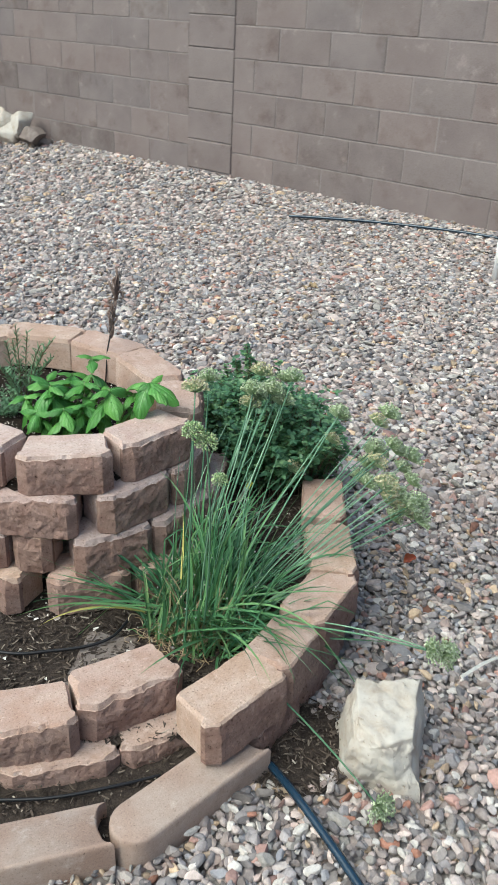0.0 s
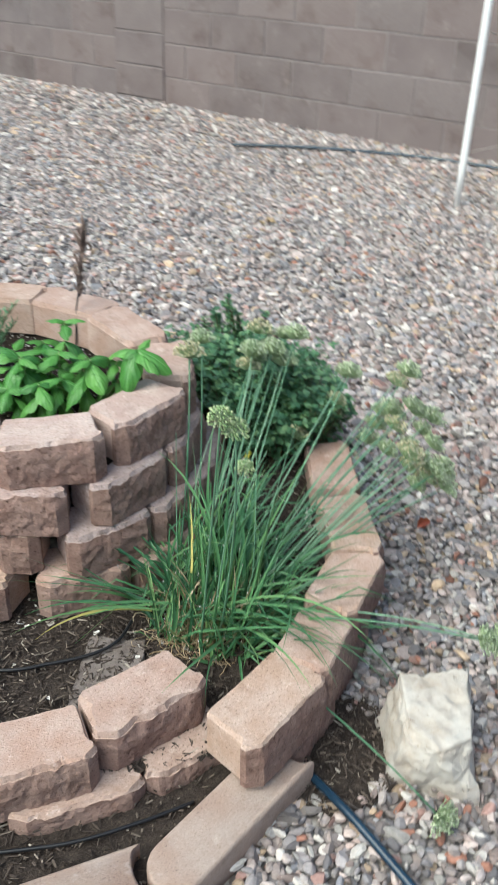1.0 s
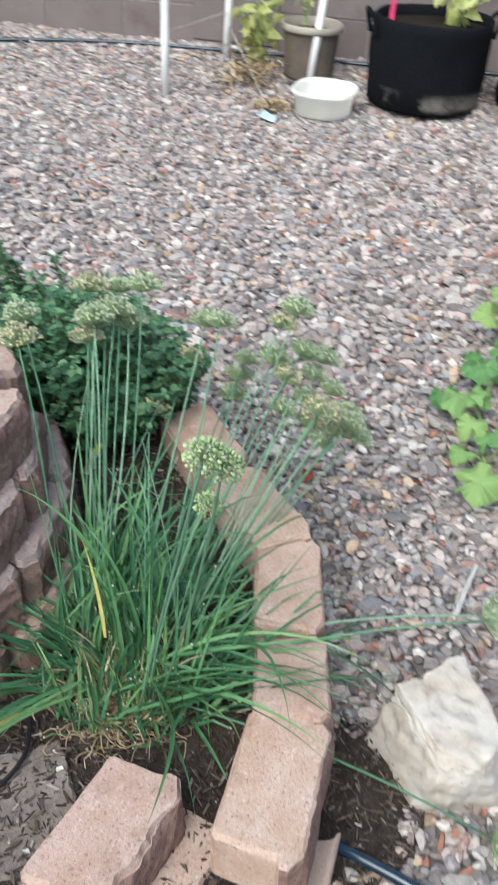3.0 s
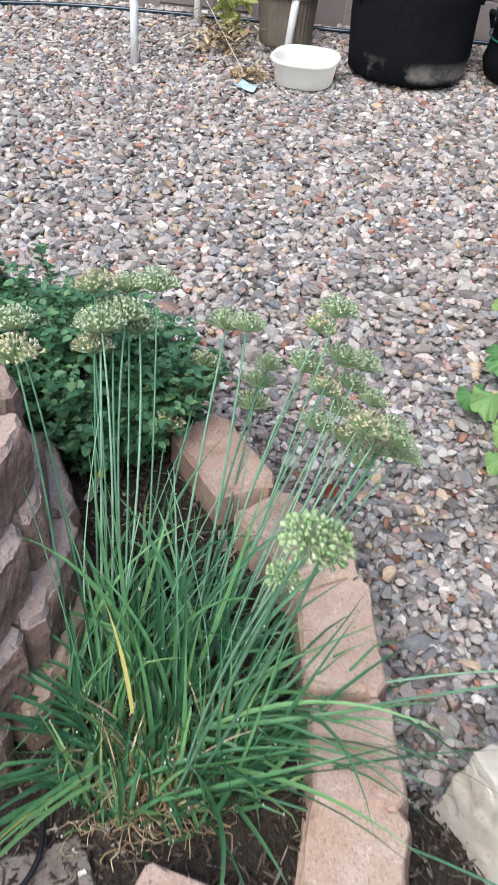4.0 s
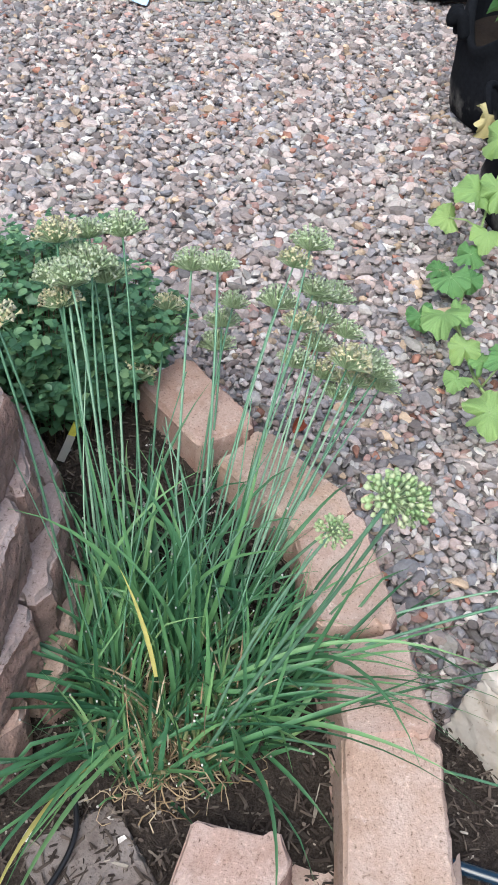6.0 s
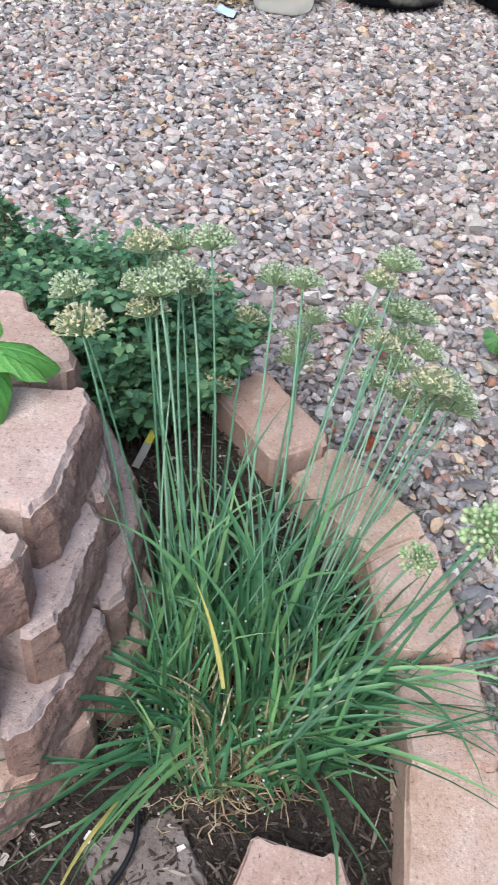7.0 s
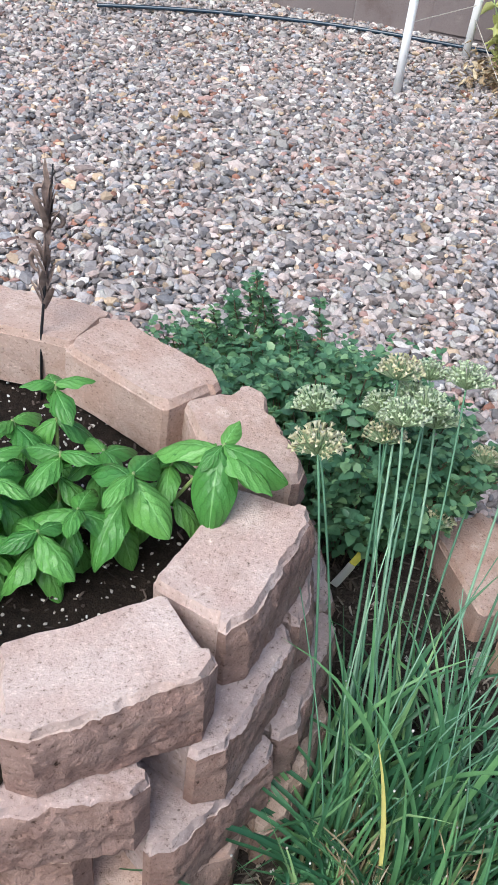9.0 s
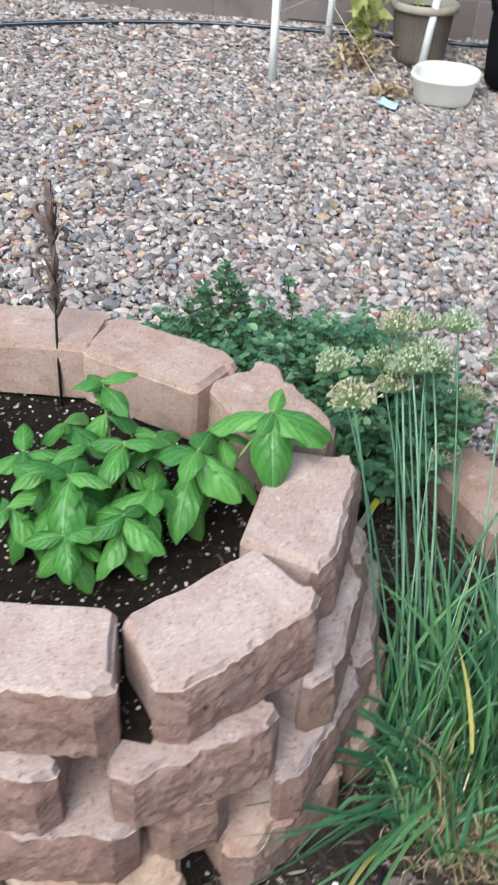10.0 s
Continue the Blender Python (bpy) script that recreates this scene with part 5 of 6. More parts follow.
def build_oregano():
    rnd = random.Random(14)
    cx, cy = -0.82, 1.56
    bush = empty("oregano_bush", pose(cx, cy, 0.08), "dense dark green oregano bush of small oval leaves", "herb bush")
    foot_poly = [(-0.80, 1.39), (-0.71, 1.375), (-0.645, 1.43), (-0.585, 1.51), (-0.60, 1.62), (-0.74, 1.72), (-0.90, 1.80), (-1.12, 1.80), (-1.20, 1.68), (-1.06, 1.56), (-0.92, 1.50)]
    wood, leaves = Soup(), Soup()

    def small_leaf(p, az, pitch, size):
        m = aim(p, az, pitch, rnd.gauss(0, 18), size)
        w = 0.34
        v = [(0, 0, 0), (0.3, -w, 0.07), (0.3, 0, -0.03), (0.3, w, 0.07), (0.70, -w * 0.80, 0.05), (0.70, 0, -0.04), (0.70, w * 0.80, 0.05), (1.0, 0, -0.10)]
        leaves.add([m @ Vector(q) for q in v], [(0, 1, 2), (0, 2, 3), (1, 4, 5, 2), (2, 5, 6, 3), (4, 7, 5), (5, 7, 6)])

    for x, y in scatter(foot_poly, 700, rnd):
        edge = max(-0.3, 1 - math.hypot((x + 0.80) / 0.34, (y - 1.56) / 0.26))
        h = 0.10 + 0.15 * max(0, edge) + 0.06 * noise.noise(Vector((x * 14, y * 14, 3))) + rnd.uniform(-0.03, 0.035)
        base = Vector((x * 0.75 + (-0.80) * 0.25 - cx, y * 0.75 + 1.56 * 0.25 - cy, bed_z(x, y) - 0.085 if inside(LOWER_BED, x, y) else -0.075))
        top = Vector((x - cx + rnd.gauss(0, 0.012), y - cy + rnd.gauss(0, 0.012), h + 0.02))
        n = 9
        pts = [base.lerp(top, t) + Vector((0, 0, 0.035 * math.sin(math.pi * t))) for t in [k / n for k in range(n + 1)]]
        wood.tube(pts[:-1], 0.0011, 3, 0, False)
        for k in range(2, n + 1):
            az = rnd.uniform(0, 360)
            size = rnd.uniform(0.012, 0.024) * (1.0 if k < n else 0.75)
            for q in range(2 if k < n else 4):
                small_leaf(pts[k] + Vector((rnd.gauss(0, 0.003), rnd.gauss(0, 0.003), 0)), az + 180 * q / (1 if k < n else 2) + rnd.gauss(0, 14), rnd.uniform(-18, 34), size)
    for x, y, h in ((-0.910, 1.74, 0.335), (-1.015, 1.73, 0.355), (-1.03, 1.74, 0.335), (-1.0, 1.725, 0.33), (-1.045, 1.72, 0.31), (-1.06, 1.74, 0.30), (-0.99, 1.74, 0.315), (-1.08, 1.72, 0.28), (-0.985, 1.72, 0.27), (-0.745, 1.70, 0.29), (-0.93, 1.70, 0.30), (-0.86, 1.66, 0.31)):
        pts = [Vector((x - cx + 0.006 * math.sin(k), y - cy, 0.05 + (h - 0.08 - 0.05) * k / 11)) for k in range(12)]
        wood.tube(pts, 0.0013, 4, 0, False)
        for k in range(3, 12):
            for q in range(8):
                small_leaf(pts[k] + Vector((0, 0, rnd.uniform(-0.008, 0.008))), 45 * q + rnd.gauss(0, 16), rnd.uniform(-5, 40), rnd.uniform(0.012, 0.02))
    part("stem_tangle", wood.mesh("stem_tangle", MAT_WOODY), bush, None, "thin woody stems")["kind"] = "stuff"
    part("foliage", leaves.mesh("foliage", MAT_OREGANO), bush, None, "small dark green oval leaves")["kind"] = "stuff"


def lobed_leaf(name, mat, seed):
    """A round lobed vine leaf of radius 1, its stalk joining at the origin."""
    rnd = random.Random(seed)
    rings, n = 7, 100
    ph = [rnd.uniform(0, 6) for _ in range(4)]
    verts, uvs, faces = [(0, 0, 0)], [(0.5, 0.5)], []
    for r in range(1, rings + 1):
        for k in range(n):
            a = 2 * math.pi * k / n - math.pi
            t = r / rings
            notch = 0.5 * math.exp(-((math.pi - abs(a)) / 0.3) ** 2)
            edge = 0.90 + 0.055 * math.cos(5 * a) + 0.05 * abs(math.sin(12.5 * a + ph[0])) + 0.05 * math.sin(3 * a + ph[3]) - notch
            rad = edge * t
            x, y = math.cos(a) * rad, math.sin(a) * rad
            z = 0.22 * t - 0.48 * t * t - 0.03 * math.cos(7 * a) * t * t + 0.24 * math.sin(2 * a + ph[1]) * t ** 2 + 0.17 * math.sin(5 * a + ph[2]) * t ** 3 + 0.085 * math.sin(13 * a + ph[0]) * t ** 4
            verts.append((x, y, z))
            rib = (a * 7 / (2 * math.pi) + 0.5) % 1 - 0.5
            uvs.append((0.5 + math.sin(rib * 2 * math.pi / 7) * t * 3.0, t))
    for k in range(n):
        faces.append((0, 1 + k, 1 + (k + 1) % n))
    for r in range(rings - 1):
        for k in range(n):
            a, b = 1 + r * n + k, 1 + r * n + (k + 1) % n
            faces.append((a, a + n, b + n, b))
    return raw_mesh(name, verts, faces, mat, True, uvs)


def build_vine():
    rnd = random.Random(17)
    root = Vector((0.16, 2.40, 0.24))
    vine = empty("squash_vine", Matrix.Translation(root), "light green squash vine trailing from a grow bag across gravel", "vine")
    kinds = [lobed_leaf("leaf", MAT_VINE, k) for k in range(4)]
    wilt = lobed_leaf("wilted_leaf", MAT_WILT, 9)
    path = bezier_path([(0.16, 2.40, 0.24), (0.09, 2.34, 0.245), (0.035, 2.24, 0.13), (0.0, 2.12, 0.04), (-0.05, 1.98, 0.03), (-0.06, 1.85, 0.028), (-0.045, 1.72, 0.028), (0.02, 1.62, 0.03), (0.10, 1.56, 0.03)], 6)
    s = Soup()
    s.tube([p - root for p in path], 0.0032, 7)
    part("vine_stem", s.mesh("vine_stem", MAT_VINE_STEM), vine)
    spots = [(0.05, 2.316, 0.25, 0.062), (0.10, 2.30, 0.26, 0.055), (-0.006, 2.206, 0.18, 0.066), (0.035, 2.20, 0.19, 0.058), (-0.049, 2.218, 0.11, 0.046), (0.025, 2.16, 0.11, 0.05), (-0.009, 2.13, 0.075, 0.045), (-0.067, 2.033, 0.075, 0.054), (-0.02, 2.05, 0.06, 0.035),
             (-0.103, 1.894, 0.08, 0.066), (-0.14, 1.92, 0.055, 0.04), (-0.06, 1.93, 0.06, 0.04), (-0.087, 1.781, 0.085, 0.042), (-0.055, 1.765, 0.07, 0.034), (-0.01, 1.755, 0.085, 0.052), (-0.078, 1.603, 0.085, 0.060), (-0.099, 1.736, 0.05, 0.035), (-0.075, 2.102, 0.05, 0.036),
             (0.16, 2.40, 0.27, 0.06), (0.16, 2.52, 0.28, 0.055), (0.06, 1.66, 0.09, 0.055), (0.13, 1.72, 0.07, 0.055), (0.22, 2.35, 0.29, 0.06), (0.05, 1.55, 0.08, 0.05)]
    for x, y, z, r in spots:
        p = Vector((x, y, z))
        near = min(path, key=lambda q: (q - p).length)
        st = Soup()
        st.tube([near - root, near.lerp(p, 0.5) - root + Vector((0, 0, 0.01)), p - root], 0.0022, 5)
        part("leaf_stalk", st.mesh("leaf_stalk", MAT_VINE_STEM), vine)
        part("leaf", kinds[rnd.randrange(4)], vine, Matrix.Translation(p - root) @ pose(0, 0, 0, rnd.gauss(22, 16), rnd.gauss(-6, 16), 0) @ pose(0, 0, 0, 0, 0, rnd.uniform(0, 360)) @ Matrix.Scale(r * 0.78, 4))
    part("wilted_leaf", wilt, vine, Matrix.Translation(Vector((0.053, 2.47, 0.23)) - root) @ pose(0, 0, 0, 62, 20, 40) @ Matrix.Scale(0.04, 4), "yellow wilted leaf")


# ---- pots, bowl and poles ----
def lathe(s, profile, n=40, wob=0.0, seed=0, ribs=0, rib=0.0, slot=0, oval=1.0):
    """Turns a profile of (radius, height) round z."""
    verts, faces = [], []
    for r, z in profile:
        for k in range(n):
            a = 2 * math.pi * k / n
            f = 1 + wob * noise.noise(Vector((math.cos(a) * 1.5, math.sin(a) * 1.5, z * 6 + seed))) + (rib * (1 if k % 2 else -1) if ribs else 0)
            verts.append((math.cos(a) * r * f, math.sin(a) * r * f * oval, z))
    m = len(profile)
    for l in range(m - 1):
        for k in range(n):
            j = (k + 1) % n
            faces.append((l * n + k, l * n + j, (l + 1) * n + j, (l + 1) * n + k))
    s.add(verts, faces, None, slot)


def build_grow_bag(x, y, r, h, seed, label, handle_az, slump=0.0, cord=False):
    z0 = ground_z(y) + 0.006
    bag = empty("grow_bag", pose(x, y, z0), label, "grow bag", "black grow bags")
    s = Soup()
    lathe(s, [(0.02, 0.0), (r * 0.90, 0.0), (r * 0.97, 0.015), (r * 1.02, h * 0.3), (r * 1.0, h * 0.6), (r * 1.0, h * 0.75), (r * 1.01, h * 0.9), (r * 1.03, h), (r * 1.0, h + 0.008), (r * 0.95, h), (r * 0.94, h - 0.04), (r * 0.93, h - 0.13)], 72, 0.07, seed)
    for i, v in enumerate(s.v):
        # creases down the side and a slumped, crumpled rim
        a, up = math.atan2(v[1], v[0]), smoothstep(0.35, 1.0, v[2] / h)
        f = 1 + (0.012 + 0.05 * slump * up) * noise.noise(Vector((math.cos(a) * 5, math.sin(a) * 5, v[2] * 8 + seed)))
        s.v[i] = (v[0] * f, v[1] * f, v[2] + up * slump * 0.14 * noise.noise(Vector((math.cos(a) * 1.7, math.sin(a) * 1.7, seed * 3))))
    part("bag_body", s.mesh("bag_body", MAT_BAG_CLEAN if cord else MAT_BAG), bag)
    if cord:
        ring = Soup()
        ring.tube([(math.cos(k * math.pi / 32) * r * 1.025, math.sin(k * math.pi / 32) * r * 1.025, h * 0.66 + 0.006 * math.sin(k * 0.3)) for k in range(65)], 0.0042, 6)
        part("hem_cord", ring.mesh("hem_cord", MAT_CORD), bag, None, "green cord round the upper side")
    t = Soup()
    low = h - 0.035 - 0.04 * slump
    lathe(t, [(r * 0.98, low), (r * 0.6, low + 0.007), (0.01, low + 0.015)], 40, 0.03, seed)
    part("soil", t.mesh("soil", MAT_POT_SOIL), bag)
    for k in (0, 180):
        a = radians(handle_az + k)
        c = Vector((math.cos(a) * r * 1.03, math.sin(a) * r * 1.03, h * 0.8))
        side = Vector((-math.sin(a), math.cos(a), 0))
        w, out = 0.05 * (1 - 0.55 * slump), Vector((math.cos(a), math.sin(a), 0))
        pts = [c - side * w, c - side * w * 0.9 + out * 0.02 + Vector((0, 0, h * 0.2)), c + out * 0.035 + Vector((0, 0, h * (0.28 - 0.16 * slump))), c + side * w * 0.9 + out * 0.02 + Vector((0, 0, h * 0.2)), c + side * w]
        hs = Soup()
        hs.tube(bezier_path(pts, 5), 0.009 + 0.009 * slump, 8)
        part("handle", hs.mesh("handle", MAT_BAG), bag)
    return bag


def rag_plant(name, pos, spread, h, count, mat, label, category, seed, size=(0.03, 0.05), stems=5):
    """A loose leafy plant: stems with leaves scattered along them."""
    rnd = random.Random(seed)
    plant = empty(name, Matrix.Translation(pos), label, category)
    kinds = [leaf_mesh("leaf", mat, seed + k, 1.0, 0.6, 0.3, 0.7, 4, 6, 0.0, 0.06) for k in range(3)]
    paths = []
    for i in range(stems):
        a = rnd.uniform(0, 6.28)
        top = Vector((math.cos(a) * spread * rnd.uniform(0.4, 1), math.sin(a) * spread * rnd.uniform(0.4, 1), h * rnd.uniform(0.5, 1.0)))
        pts = bezier_path([(0, 0, 0), (top.x * 0.2, top.y * 0.2, top.z * 0.5), top], 5)
        s = Soup()
        s.tube(pts, 0.003, 5)
        part("stem", s.mesh("stem", MAT_VINE_STEM if mat is not MAT_WILT else MAT_STRAW), plant)
        paths.append(pts)
    for i in range(count):
        pts = paths[i % stems]
        p = pts[rnd.randrange(2, len(pts))]
        part("leaf", kinds[i % 3], plant, aim(p, rnd.uniform(0, 360), rnd.gauss(-10, 35), rnd.gauss(0, 30), rnd.uniform(*size)))
    return plant


def build_far_things():
    rnd = random.Random(55)
    build_grow_bag(-0.285, 4.31, 0.245, 0.34, 1.0, "large black fabric grow bag with pale mineral crust near its foot", 200)
    build_grow_bag(0.295, 4.35, 0.262, 0.25, 2.0, "wide black fabric grow bag with green cord near the wall", 20, 0.2, True)
    build_grow_bag(0.42, 3.08, 0.315, 0.285, 3.0, "slumped black fabric grow bag with crumpled rim and stained side", 185, 1.0)
    build_grow_bag(0.40, 2.42, 0.325, 0.235, 4.0, "low black fabric grow bag holding a squash vine", 150)
    rag_plant("potted_vegetable_plant", (-0.19, 4.31, 0.32), 0.2, 0.2, 26, MAT_TOMATO, "leafy yellow-green vegetable plant growing in a grow bag", "vegetable plant", 60, (0.05, 0.09))
    rag_plant("potted_vegetable_plant", (0.27, 3.02, 0.25), 0.13, 0.13, 20, MAT_VINE, "fresh green seedling plant growing in a grow bag", "vegetable plant", 61, (0.07, 0.10))
    # tomato pot
    pot = empty("flower_pot", pose(-0.81, 4.46, ground_z(4.46)), "dark ribbed plastic flower pot with a pale rim", "flower pot")
    s = Soup()
    lathe(s, [(0.02, 0.0), (0.104, 0.0), (0.110, 0.012), (0.124, 0.20), (0.122, 0.205)], 72, 0.0, 0, 36, 0.008)
    part("pot_body", s.mesh("pot_body", MAT_POT, False), pot)
    s = Soup()
    lathe(s, [(0.122, 0.196), (0.138, 0.198), (0.143, 0.208), (0.141, 0.224), (0.132, 0.230), (0.123, 0.224), (0.120, 0.19)], 48)
    part("rim", s.mesh("rim", MAT_RIM), pot, None, "pale rolled rim")
    s = Soup()
    lathe(s, [(0.122, 0.19), (0.06, 0.195), (0.005, 0.2)], 24)
    part("soil", s.mesh("soil", MAT_POT_SOIL), pot)
    rag_plant("tomato_plant", (-1.06, 4.45, 0.055), 0.19, 0.38, 80, MAT_TOMATO, "straggly yellowing tomato plant tied to white poles", "tomato plant", 70, (0.05, 0.09), 10)
    rag_plant("tomato_plant", (-0.84, 4.46, 0.22), 0.14, 0.30, 16, MAT_TOMATO, "thin yellow-green tomato plant growing in a flower pot", "tomato plant", 75, (0.03, 0.055), 4)
    # dead leaves and straw round its foot
    st = Soup()
    for i in range(330):
        # brown curled leaves under the tomato, and a paler drift nearer the tub
        if i % 3:
            x, y, tall = rnd.gauss(-1.06, 0.06), rnd.gauss(4.32, 0.08), 0.10
        else:
            x, y, tall = rnd.gauss(-0.905, 0.05), rnd.gauss(4.03, 0.045), 0.02
        z = ground_z(y) + 0.012 + abs(rnd.gauss(0, 0.5)) * tall
        blade(st, (x, y, z), rnd.uniform(0, 6.28), rnd.uniform(-0.5, 1.0), rnd.uniform(0.02, 0.06), rnd.uniform(0.004, 0.02), rnd.uniform(-30, 40), rnd, 5)
    heap = tagged(new("dead_stalks", st.mesh("dead_stalks", MAT_STRAW)), "heap of dry brown stalks and straw on gravel", "plant litter", kind="stuff")
    # dishpan
    pan = empty("plastic_tub", pose(-0.682, 4.05, ground_z(4.05) + 0.010, 0, 0, -6), "white rounded-square plastic tub standing on gravel", "tub")
    s = Soup()
    prof = [(0.0, 0.0), (0.098, 0.0), (0.110, 0.008), (0.122, 0.085), (0.131, 0.088), (0.133, 0.098), (0.128, 0.104), (0.120, 0.100), (0.106, 0.016), (0.095, 0.010), (0.0, 0.010)]
    verts, faces, n = [], [], 48
    for r, z in prof:
        for k in range(n):
            a = 2 * math.pi * k / n
            c, q = math.cos(a), math.sin(a)
            f = (abs(c) ** 2.7 + abs(q) ** 2.7) ** (-1 / 2.7)
            verts.append((c * f * r, q * f * r * 1.15, z))
    for l in range(len(prof) - 1):
        for k in range(n):
            faces.append((l * n + k, l * n + (k + 1) % n, (l + 1) * n + (k + 1) % n, (l + 1) * n + k))
    s.add(verts, faces)
    part("tub_body", s.mesh("tub_body", MAT_WHITE), pan)
    # poles and twine
    tops = {}
    for key, base, top in (("a", (-1.37, 4.06, -0.03), (-1.352, 4.00, 1.55)), ("b", (-1.215, 4.55, 0.03), (-1.165, 4.46, 1.6)), ("c", (-0.79, 4.35, 0.0), (-0.655, 4.33, 1.5))):
        s = Soup()
        b, t = Vector(base), Vector(top)
        s.tube([b.lerp(t, k / 6) for k in range(7)], 0.0165, 14)
        pole = tagged(new("garden_pole", s.mesh("garden_pole", MAT_PVC)), "white plastic pipe pole standing upright in gravel", "pole", "plant support poles")
        tops[key] = (b, t)

    def on(key, z):
        b, t = tops[key]
        return b.lerp(t, (z - b.z) / (t.z - b.z))

    for p, q, sag in ((on("a", 0.26), on("b", 0.27), 0.0), (on("a", 0.78), on("b", 0.82), 0.06), (on("b", 0.62), on("c", 0.50), 0.03), (on("b", 0.85), on("c", 0.52), 0.0), (on("b", 0.64), Vector((-0.99, 4.47, 0.33)), 0.0), (on("b", 0.22), Vector((-0.92, 4.02, 0.03)), 0.0)):
        pts = [p.lerp(q, k / 10) - Vector((0, 0, sag * math.sin(math.pi * k / 10))) for k in range(11)]
        s = Soup()
        s.tube(pts, 0.002, 5)
        tagged(new("twine", s.mesh("twine", MAT_TWINE)), "pale twine strung between white poles", "twine")
    # scrap of printed paper
    s = Soup()
    v, f, n = [], [], 6
    for j in range(n + 1):
        for i in range(n + 1):
            u, w = i / n - 0.5, j / n - 0.5
            v.append((u * 0.085, w * 0.06, 0.006 + 0.012 * abs(u + 0.1) + 0.006 * math.sin(w * 7 + u * 4)))
    f = [(j * (n + 1) + i, j * (n + 1) + i + 1, (j + 1) * (n + 1) + i + 1, (j + 1) * (n + 1) + i) for j in range(n) for i in range(n)]
    s.add(v, f)
    paper = tagged(new("paper_scrap", s.mesh("paper_scrap", MAT_PAPER)), "crumpled pale blue printed paper on gravel", "paper")
    paper.matrix_basis = pose(-0.880, 3.87, ground_z(3.9) + 0.014, 6, 4, -20)
    sol = paper.modifiers.new("thick", "SOLIDIFY")
    sol.thickness = 0.001


def strip_thing(name, pts, w, t, mat, label, category):
    """A thin bent strip with thickness through the points."""
    s = Soup()
    pts = [Vector(p) for p in pts]
    verts, faces = [], []
    for i, p in enumerate(pts):
        d = (pts[min(i + 1, len(pts) - 1)] - pts[max(i - 1, 0)]).normalized()
        side = d.cross(Vector((0.3, -0.8, 0.5))).normalized()
        nrm = side.cross(d)
        for a, b in ((-1, -1), (1, -1), (1, 1), (-1, 1)):
            verts.append(p + side * a * w / 2 + nrm * b * t / 2)
    for i in range(len(pts) - 1):
        for k in range(4):
            faces.append((i * 4 + k, i * 4 + (k + 1) % 4, i * 4 + 4 + (k + 1) % 4, i * 4 + 4 + k))
    faces += [(3, 2, 1, 0), tuple(len(pts) * 4 - 4 + k for k in range(4))]
    s.add(verts, faces)
    return tagged(new(name, s.mesh(name, mat, False)), label, category)


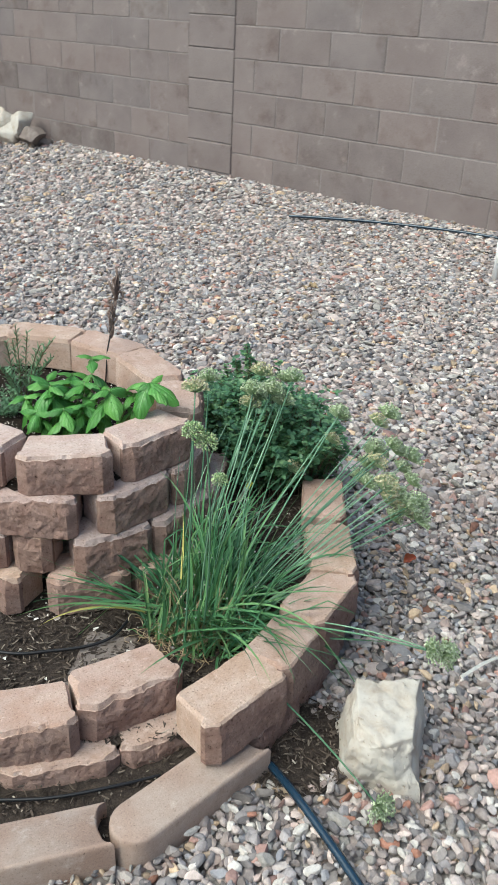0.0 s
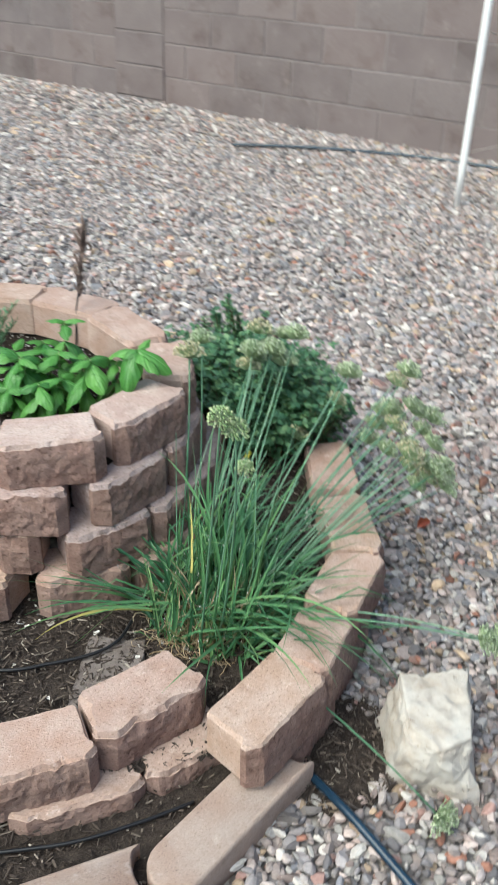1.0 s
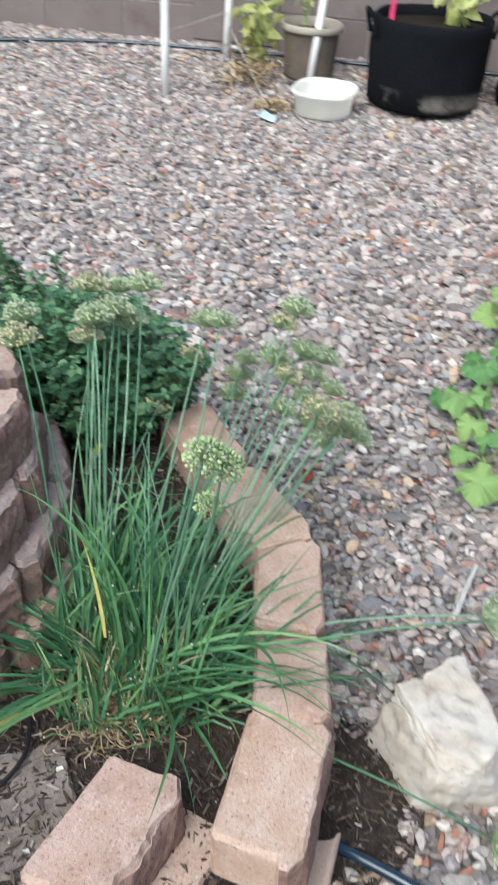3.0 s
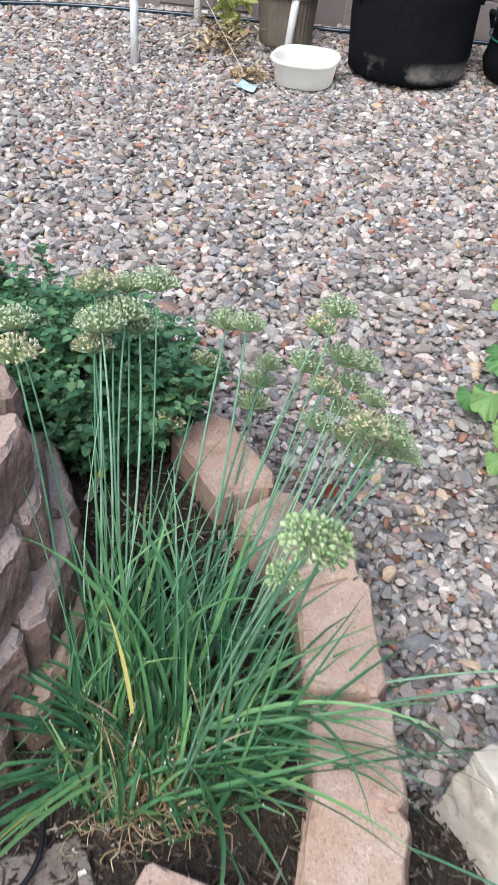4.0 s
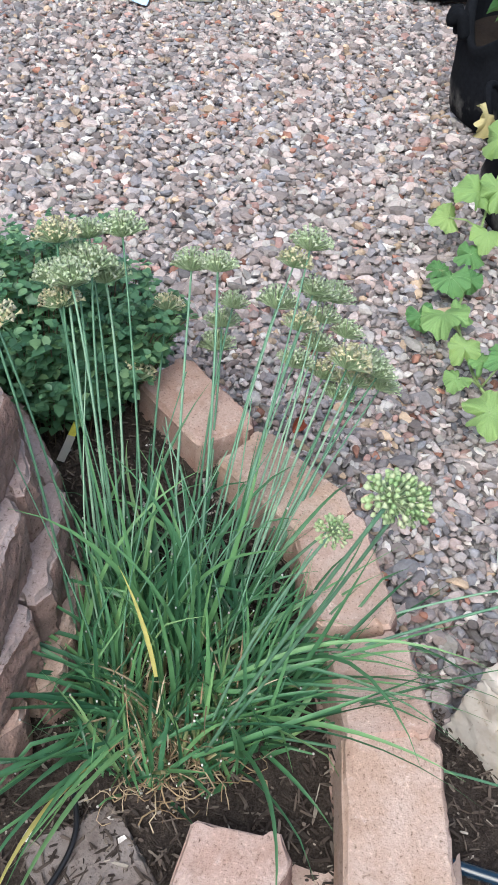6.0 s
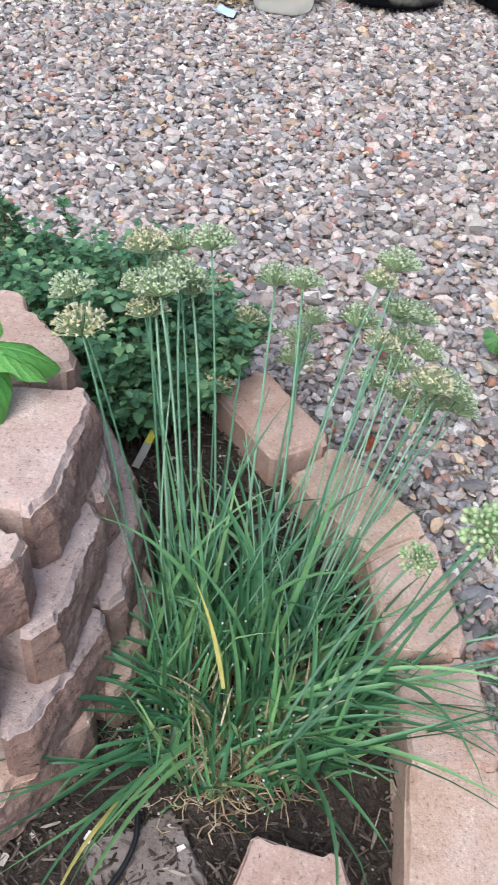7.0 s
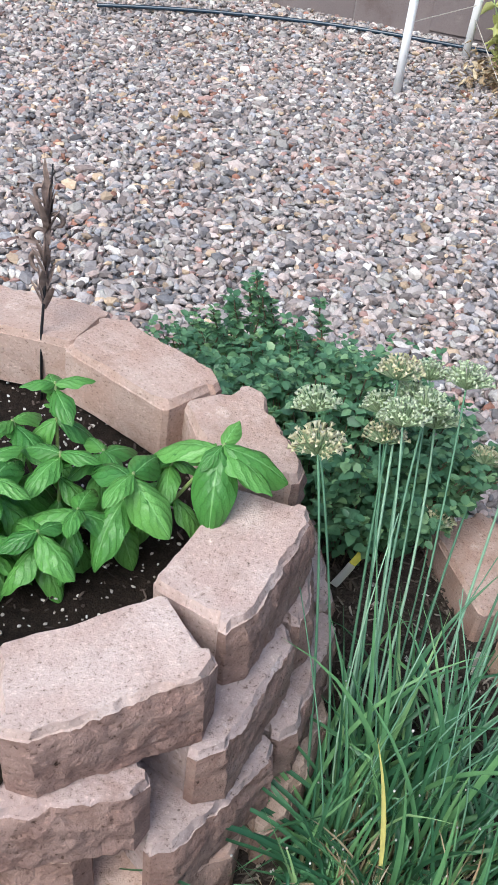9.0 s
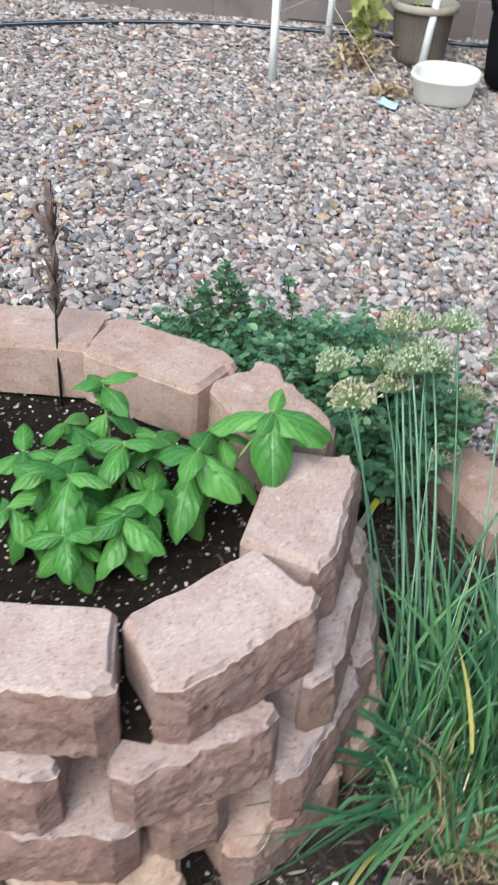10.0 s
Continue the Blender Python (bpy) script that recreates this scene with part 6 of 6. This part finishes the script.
def build_small_things():
    rnd = random.Random(77)
    # dried plume on a thin stake
    x, y = -1.160, 1.343
    stake = empty("dried_plume", pose(x, y, 0.325), "dried brown seed plume on a thin dark stalk", "dried stalk")
    s = Soup()
    s.tube([(0, 0, -0.02), (-0.004, 0.015, 0.08), (-0.014, 0.056, 0.186), (-0.022, 0.085, 0.27)], [0.0022, 0.002, 0.0016, 0.001], 7)
    part("stalk", s.mesh("stalk", MAT_DRIP), stake)
    f = Soup()
    for i in range(30):
        z = rnd.uniform(0.10, 0.24)
        blade(f, (-0.075 * z, 0.29 * z, z), rnd.uniform(0, 6.28), radians(rnd.uniform(60, 88)), rnd.uniform(0.03, 0.065), rnd.uniform(0.006, 0.013), rnd.uniform(-14, 10), rnd, 8)
    for az, z, rad in ((2.9, 0.155, 0.016), (3.4, 0.19, 0.011), (0.3, 0.21, 0.010), (3.0, 0.235, 0.013), (2.6, 0.125, 0.008)):
        o = Vector((math.cos(az) * rad - 0.075 * z, math.sin(az) * rad + 0.29 * z, z))
        s2 = [o + Vector((math.cos(az) * -math.cos(a) * rad * (1 - 0.07 * a), math.sin(az) * -math.cos(a) * rad, math.sin(a) * rad * (1 - 0.07 * a))) for a in [k * 0.45 for k in range(12)]]
        f.tube(s2, [0.0012 + 0.0022 * math.sin(k * 0.28) for k in range(12)], 5, 0, False)
    part("plume", f.mesh("plume", MAT_RUST), stake, None, "ragged brown seed plume")["kind"] = "stuff"
    # plant labels
    strip_thing("plant_label", [(-0.738, 1.384, 0.134), (-0.728, 1.390, 0.157), (-0.722, 1.395, 0.172)], 0.011, 0.0015, MAT_WHITE, "white plastic plant label stuck in mulch", "plant label")
    strip_thing("plant_label", [(-0.722, 1.3955, 0.1725), (-0.718, 1.398, 0.182), (-0.714, 1.401, 0.191)], 0.010, 0.0015, MAT_LABEL_Y, "yellow printed plastic plant label leaning in mulch", "plant label")
    strip_thing("plant_label", [(-0.529, 1.338, 0.10), (-0.531, 1.345, 0.125), (-0.534, 1.352, 0.15)], 0.013, 0.0015, MAT_WHITE, "white plastic plant label stuck in mulch", "plant label")
    strip_thing("plant_label", [(-0.548, 1.40, 0.10), (-0.547, 1.404, 0.125), (-0.545, 1.41, 0.145)], 0.012, 0.0015, MAT_WHITE, "white plastic plant label stuck in mulch", "plant label")
    strip_thing("white_stick", [(-0.068, 1.452, 0.022), (-0.085, 1.395, 0.026), (-0.10, 1.335, 0.022)], 0.006, 0.005, MAT_WHITE, "white weathered stick lying on gravel", "stick")
    strip_thing("pink_ribbon", [(0.193, 2.815, 0.225), (0.1925, 2.805, 0.195), (0.1945, 2.80, 0.165), (0.196, 2.795, 0.135)], 0.014, 0.001, MAT_PINK, "bright pink ribbon hanging on a grow bag", "ribbon")
    strip_thing("pink_stake", [(-0.46, 4.25, 0.30), (-0.458, 4.26, 0.45), (-0.455, 4.27, 0.62)], 0.02, 0.004, MAT_PINK, "pink flat plant stake in a grow bag", "plant stake")
    strip_thing("white_stake", [(0.235, 2.98, 0.24), (0.25, 3.0, 0.33), (0.27, 3.02, 0.42)], 0.02, 0.004, MAT_WHITE, "white flat plant stake in a grow bag", "plant stake")
    leafy = leaf_mesh("dead_leaf", MAT_ORANGE, 3, 1.0, 0.6, 0.8, 0.3, 6, 8, 0.0, 0.12)
    leaf = tagged(new("dead_leaf", leafy), "curled orange dead leaf lying on gravel", "leaf")
    leaf.matrix_basis = aim((-0.395, 1.60, 0.016), 60, 20, 25, 0.038)
    tan_leaf = leaf_mesh("dead_leaf", MAT_STRAW, 5, 1.0, 0.5, 0.7, 0.5, 6, 8, 0.0, 0.15)
    for lx, ly, az, sz in ((-1.90, 3.21, 20, 0.055), (-1.885, 3.17, 140, 0.04)):
        dl = tagged(new("dead_leaf", tan_leaf), "curled tan dead leaf lying on gravel", "leaf")
        dl.matrix_basis = aim((lx, ly, 0.02), az, 12, 15, sz)
    bits = Soup()
    for bx, by in scatter(LOWER_BED, 120, rnd):
        z = bed_z(bx, by) + 0.008
        m = pose(bx, by, z, rnd.gauss(0, 25), rnd.gauss(0, 25), rnd.uniform(0, 360))
        w, l = rnd.uniform(0.0008, 0.004), rnd.uniform(0.002, 0.008)
        bits.add([m @ Vector(p) for p in ((-l, -w, 0), (l, -w * 0.7, 0.001), (l * 0.8, w, 0), (-l * 0.6, w, 0.002))] + [m @ Vector((0, 0, -0.003))], [(0, 1, 2, 3), (1, 0, 4), (2, 1, 4), (3, 2, 4), (0, 3, 4)])
    tagged(new("pale_litter", bits.mesh("pale_litter", MAT_PERLITE, False)), "pale leaf and shell bits scattered on mulch", "litter", kind="stuff")


build_ground()
build_soil()
build_upper_ring()
build_outer_wall()
build_edging()
build_rocks()
build_pipes()
build_chives()
build_oregano()
build_basil()
build_rosemary()
build_low_herb()
build_spiky_plant()
build_vine()
build_far_things()
build_small_things()
build_gravel()
build_yard_wall()
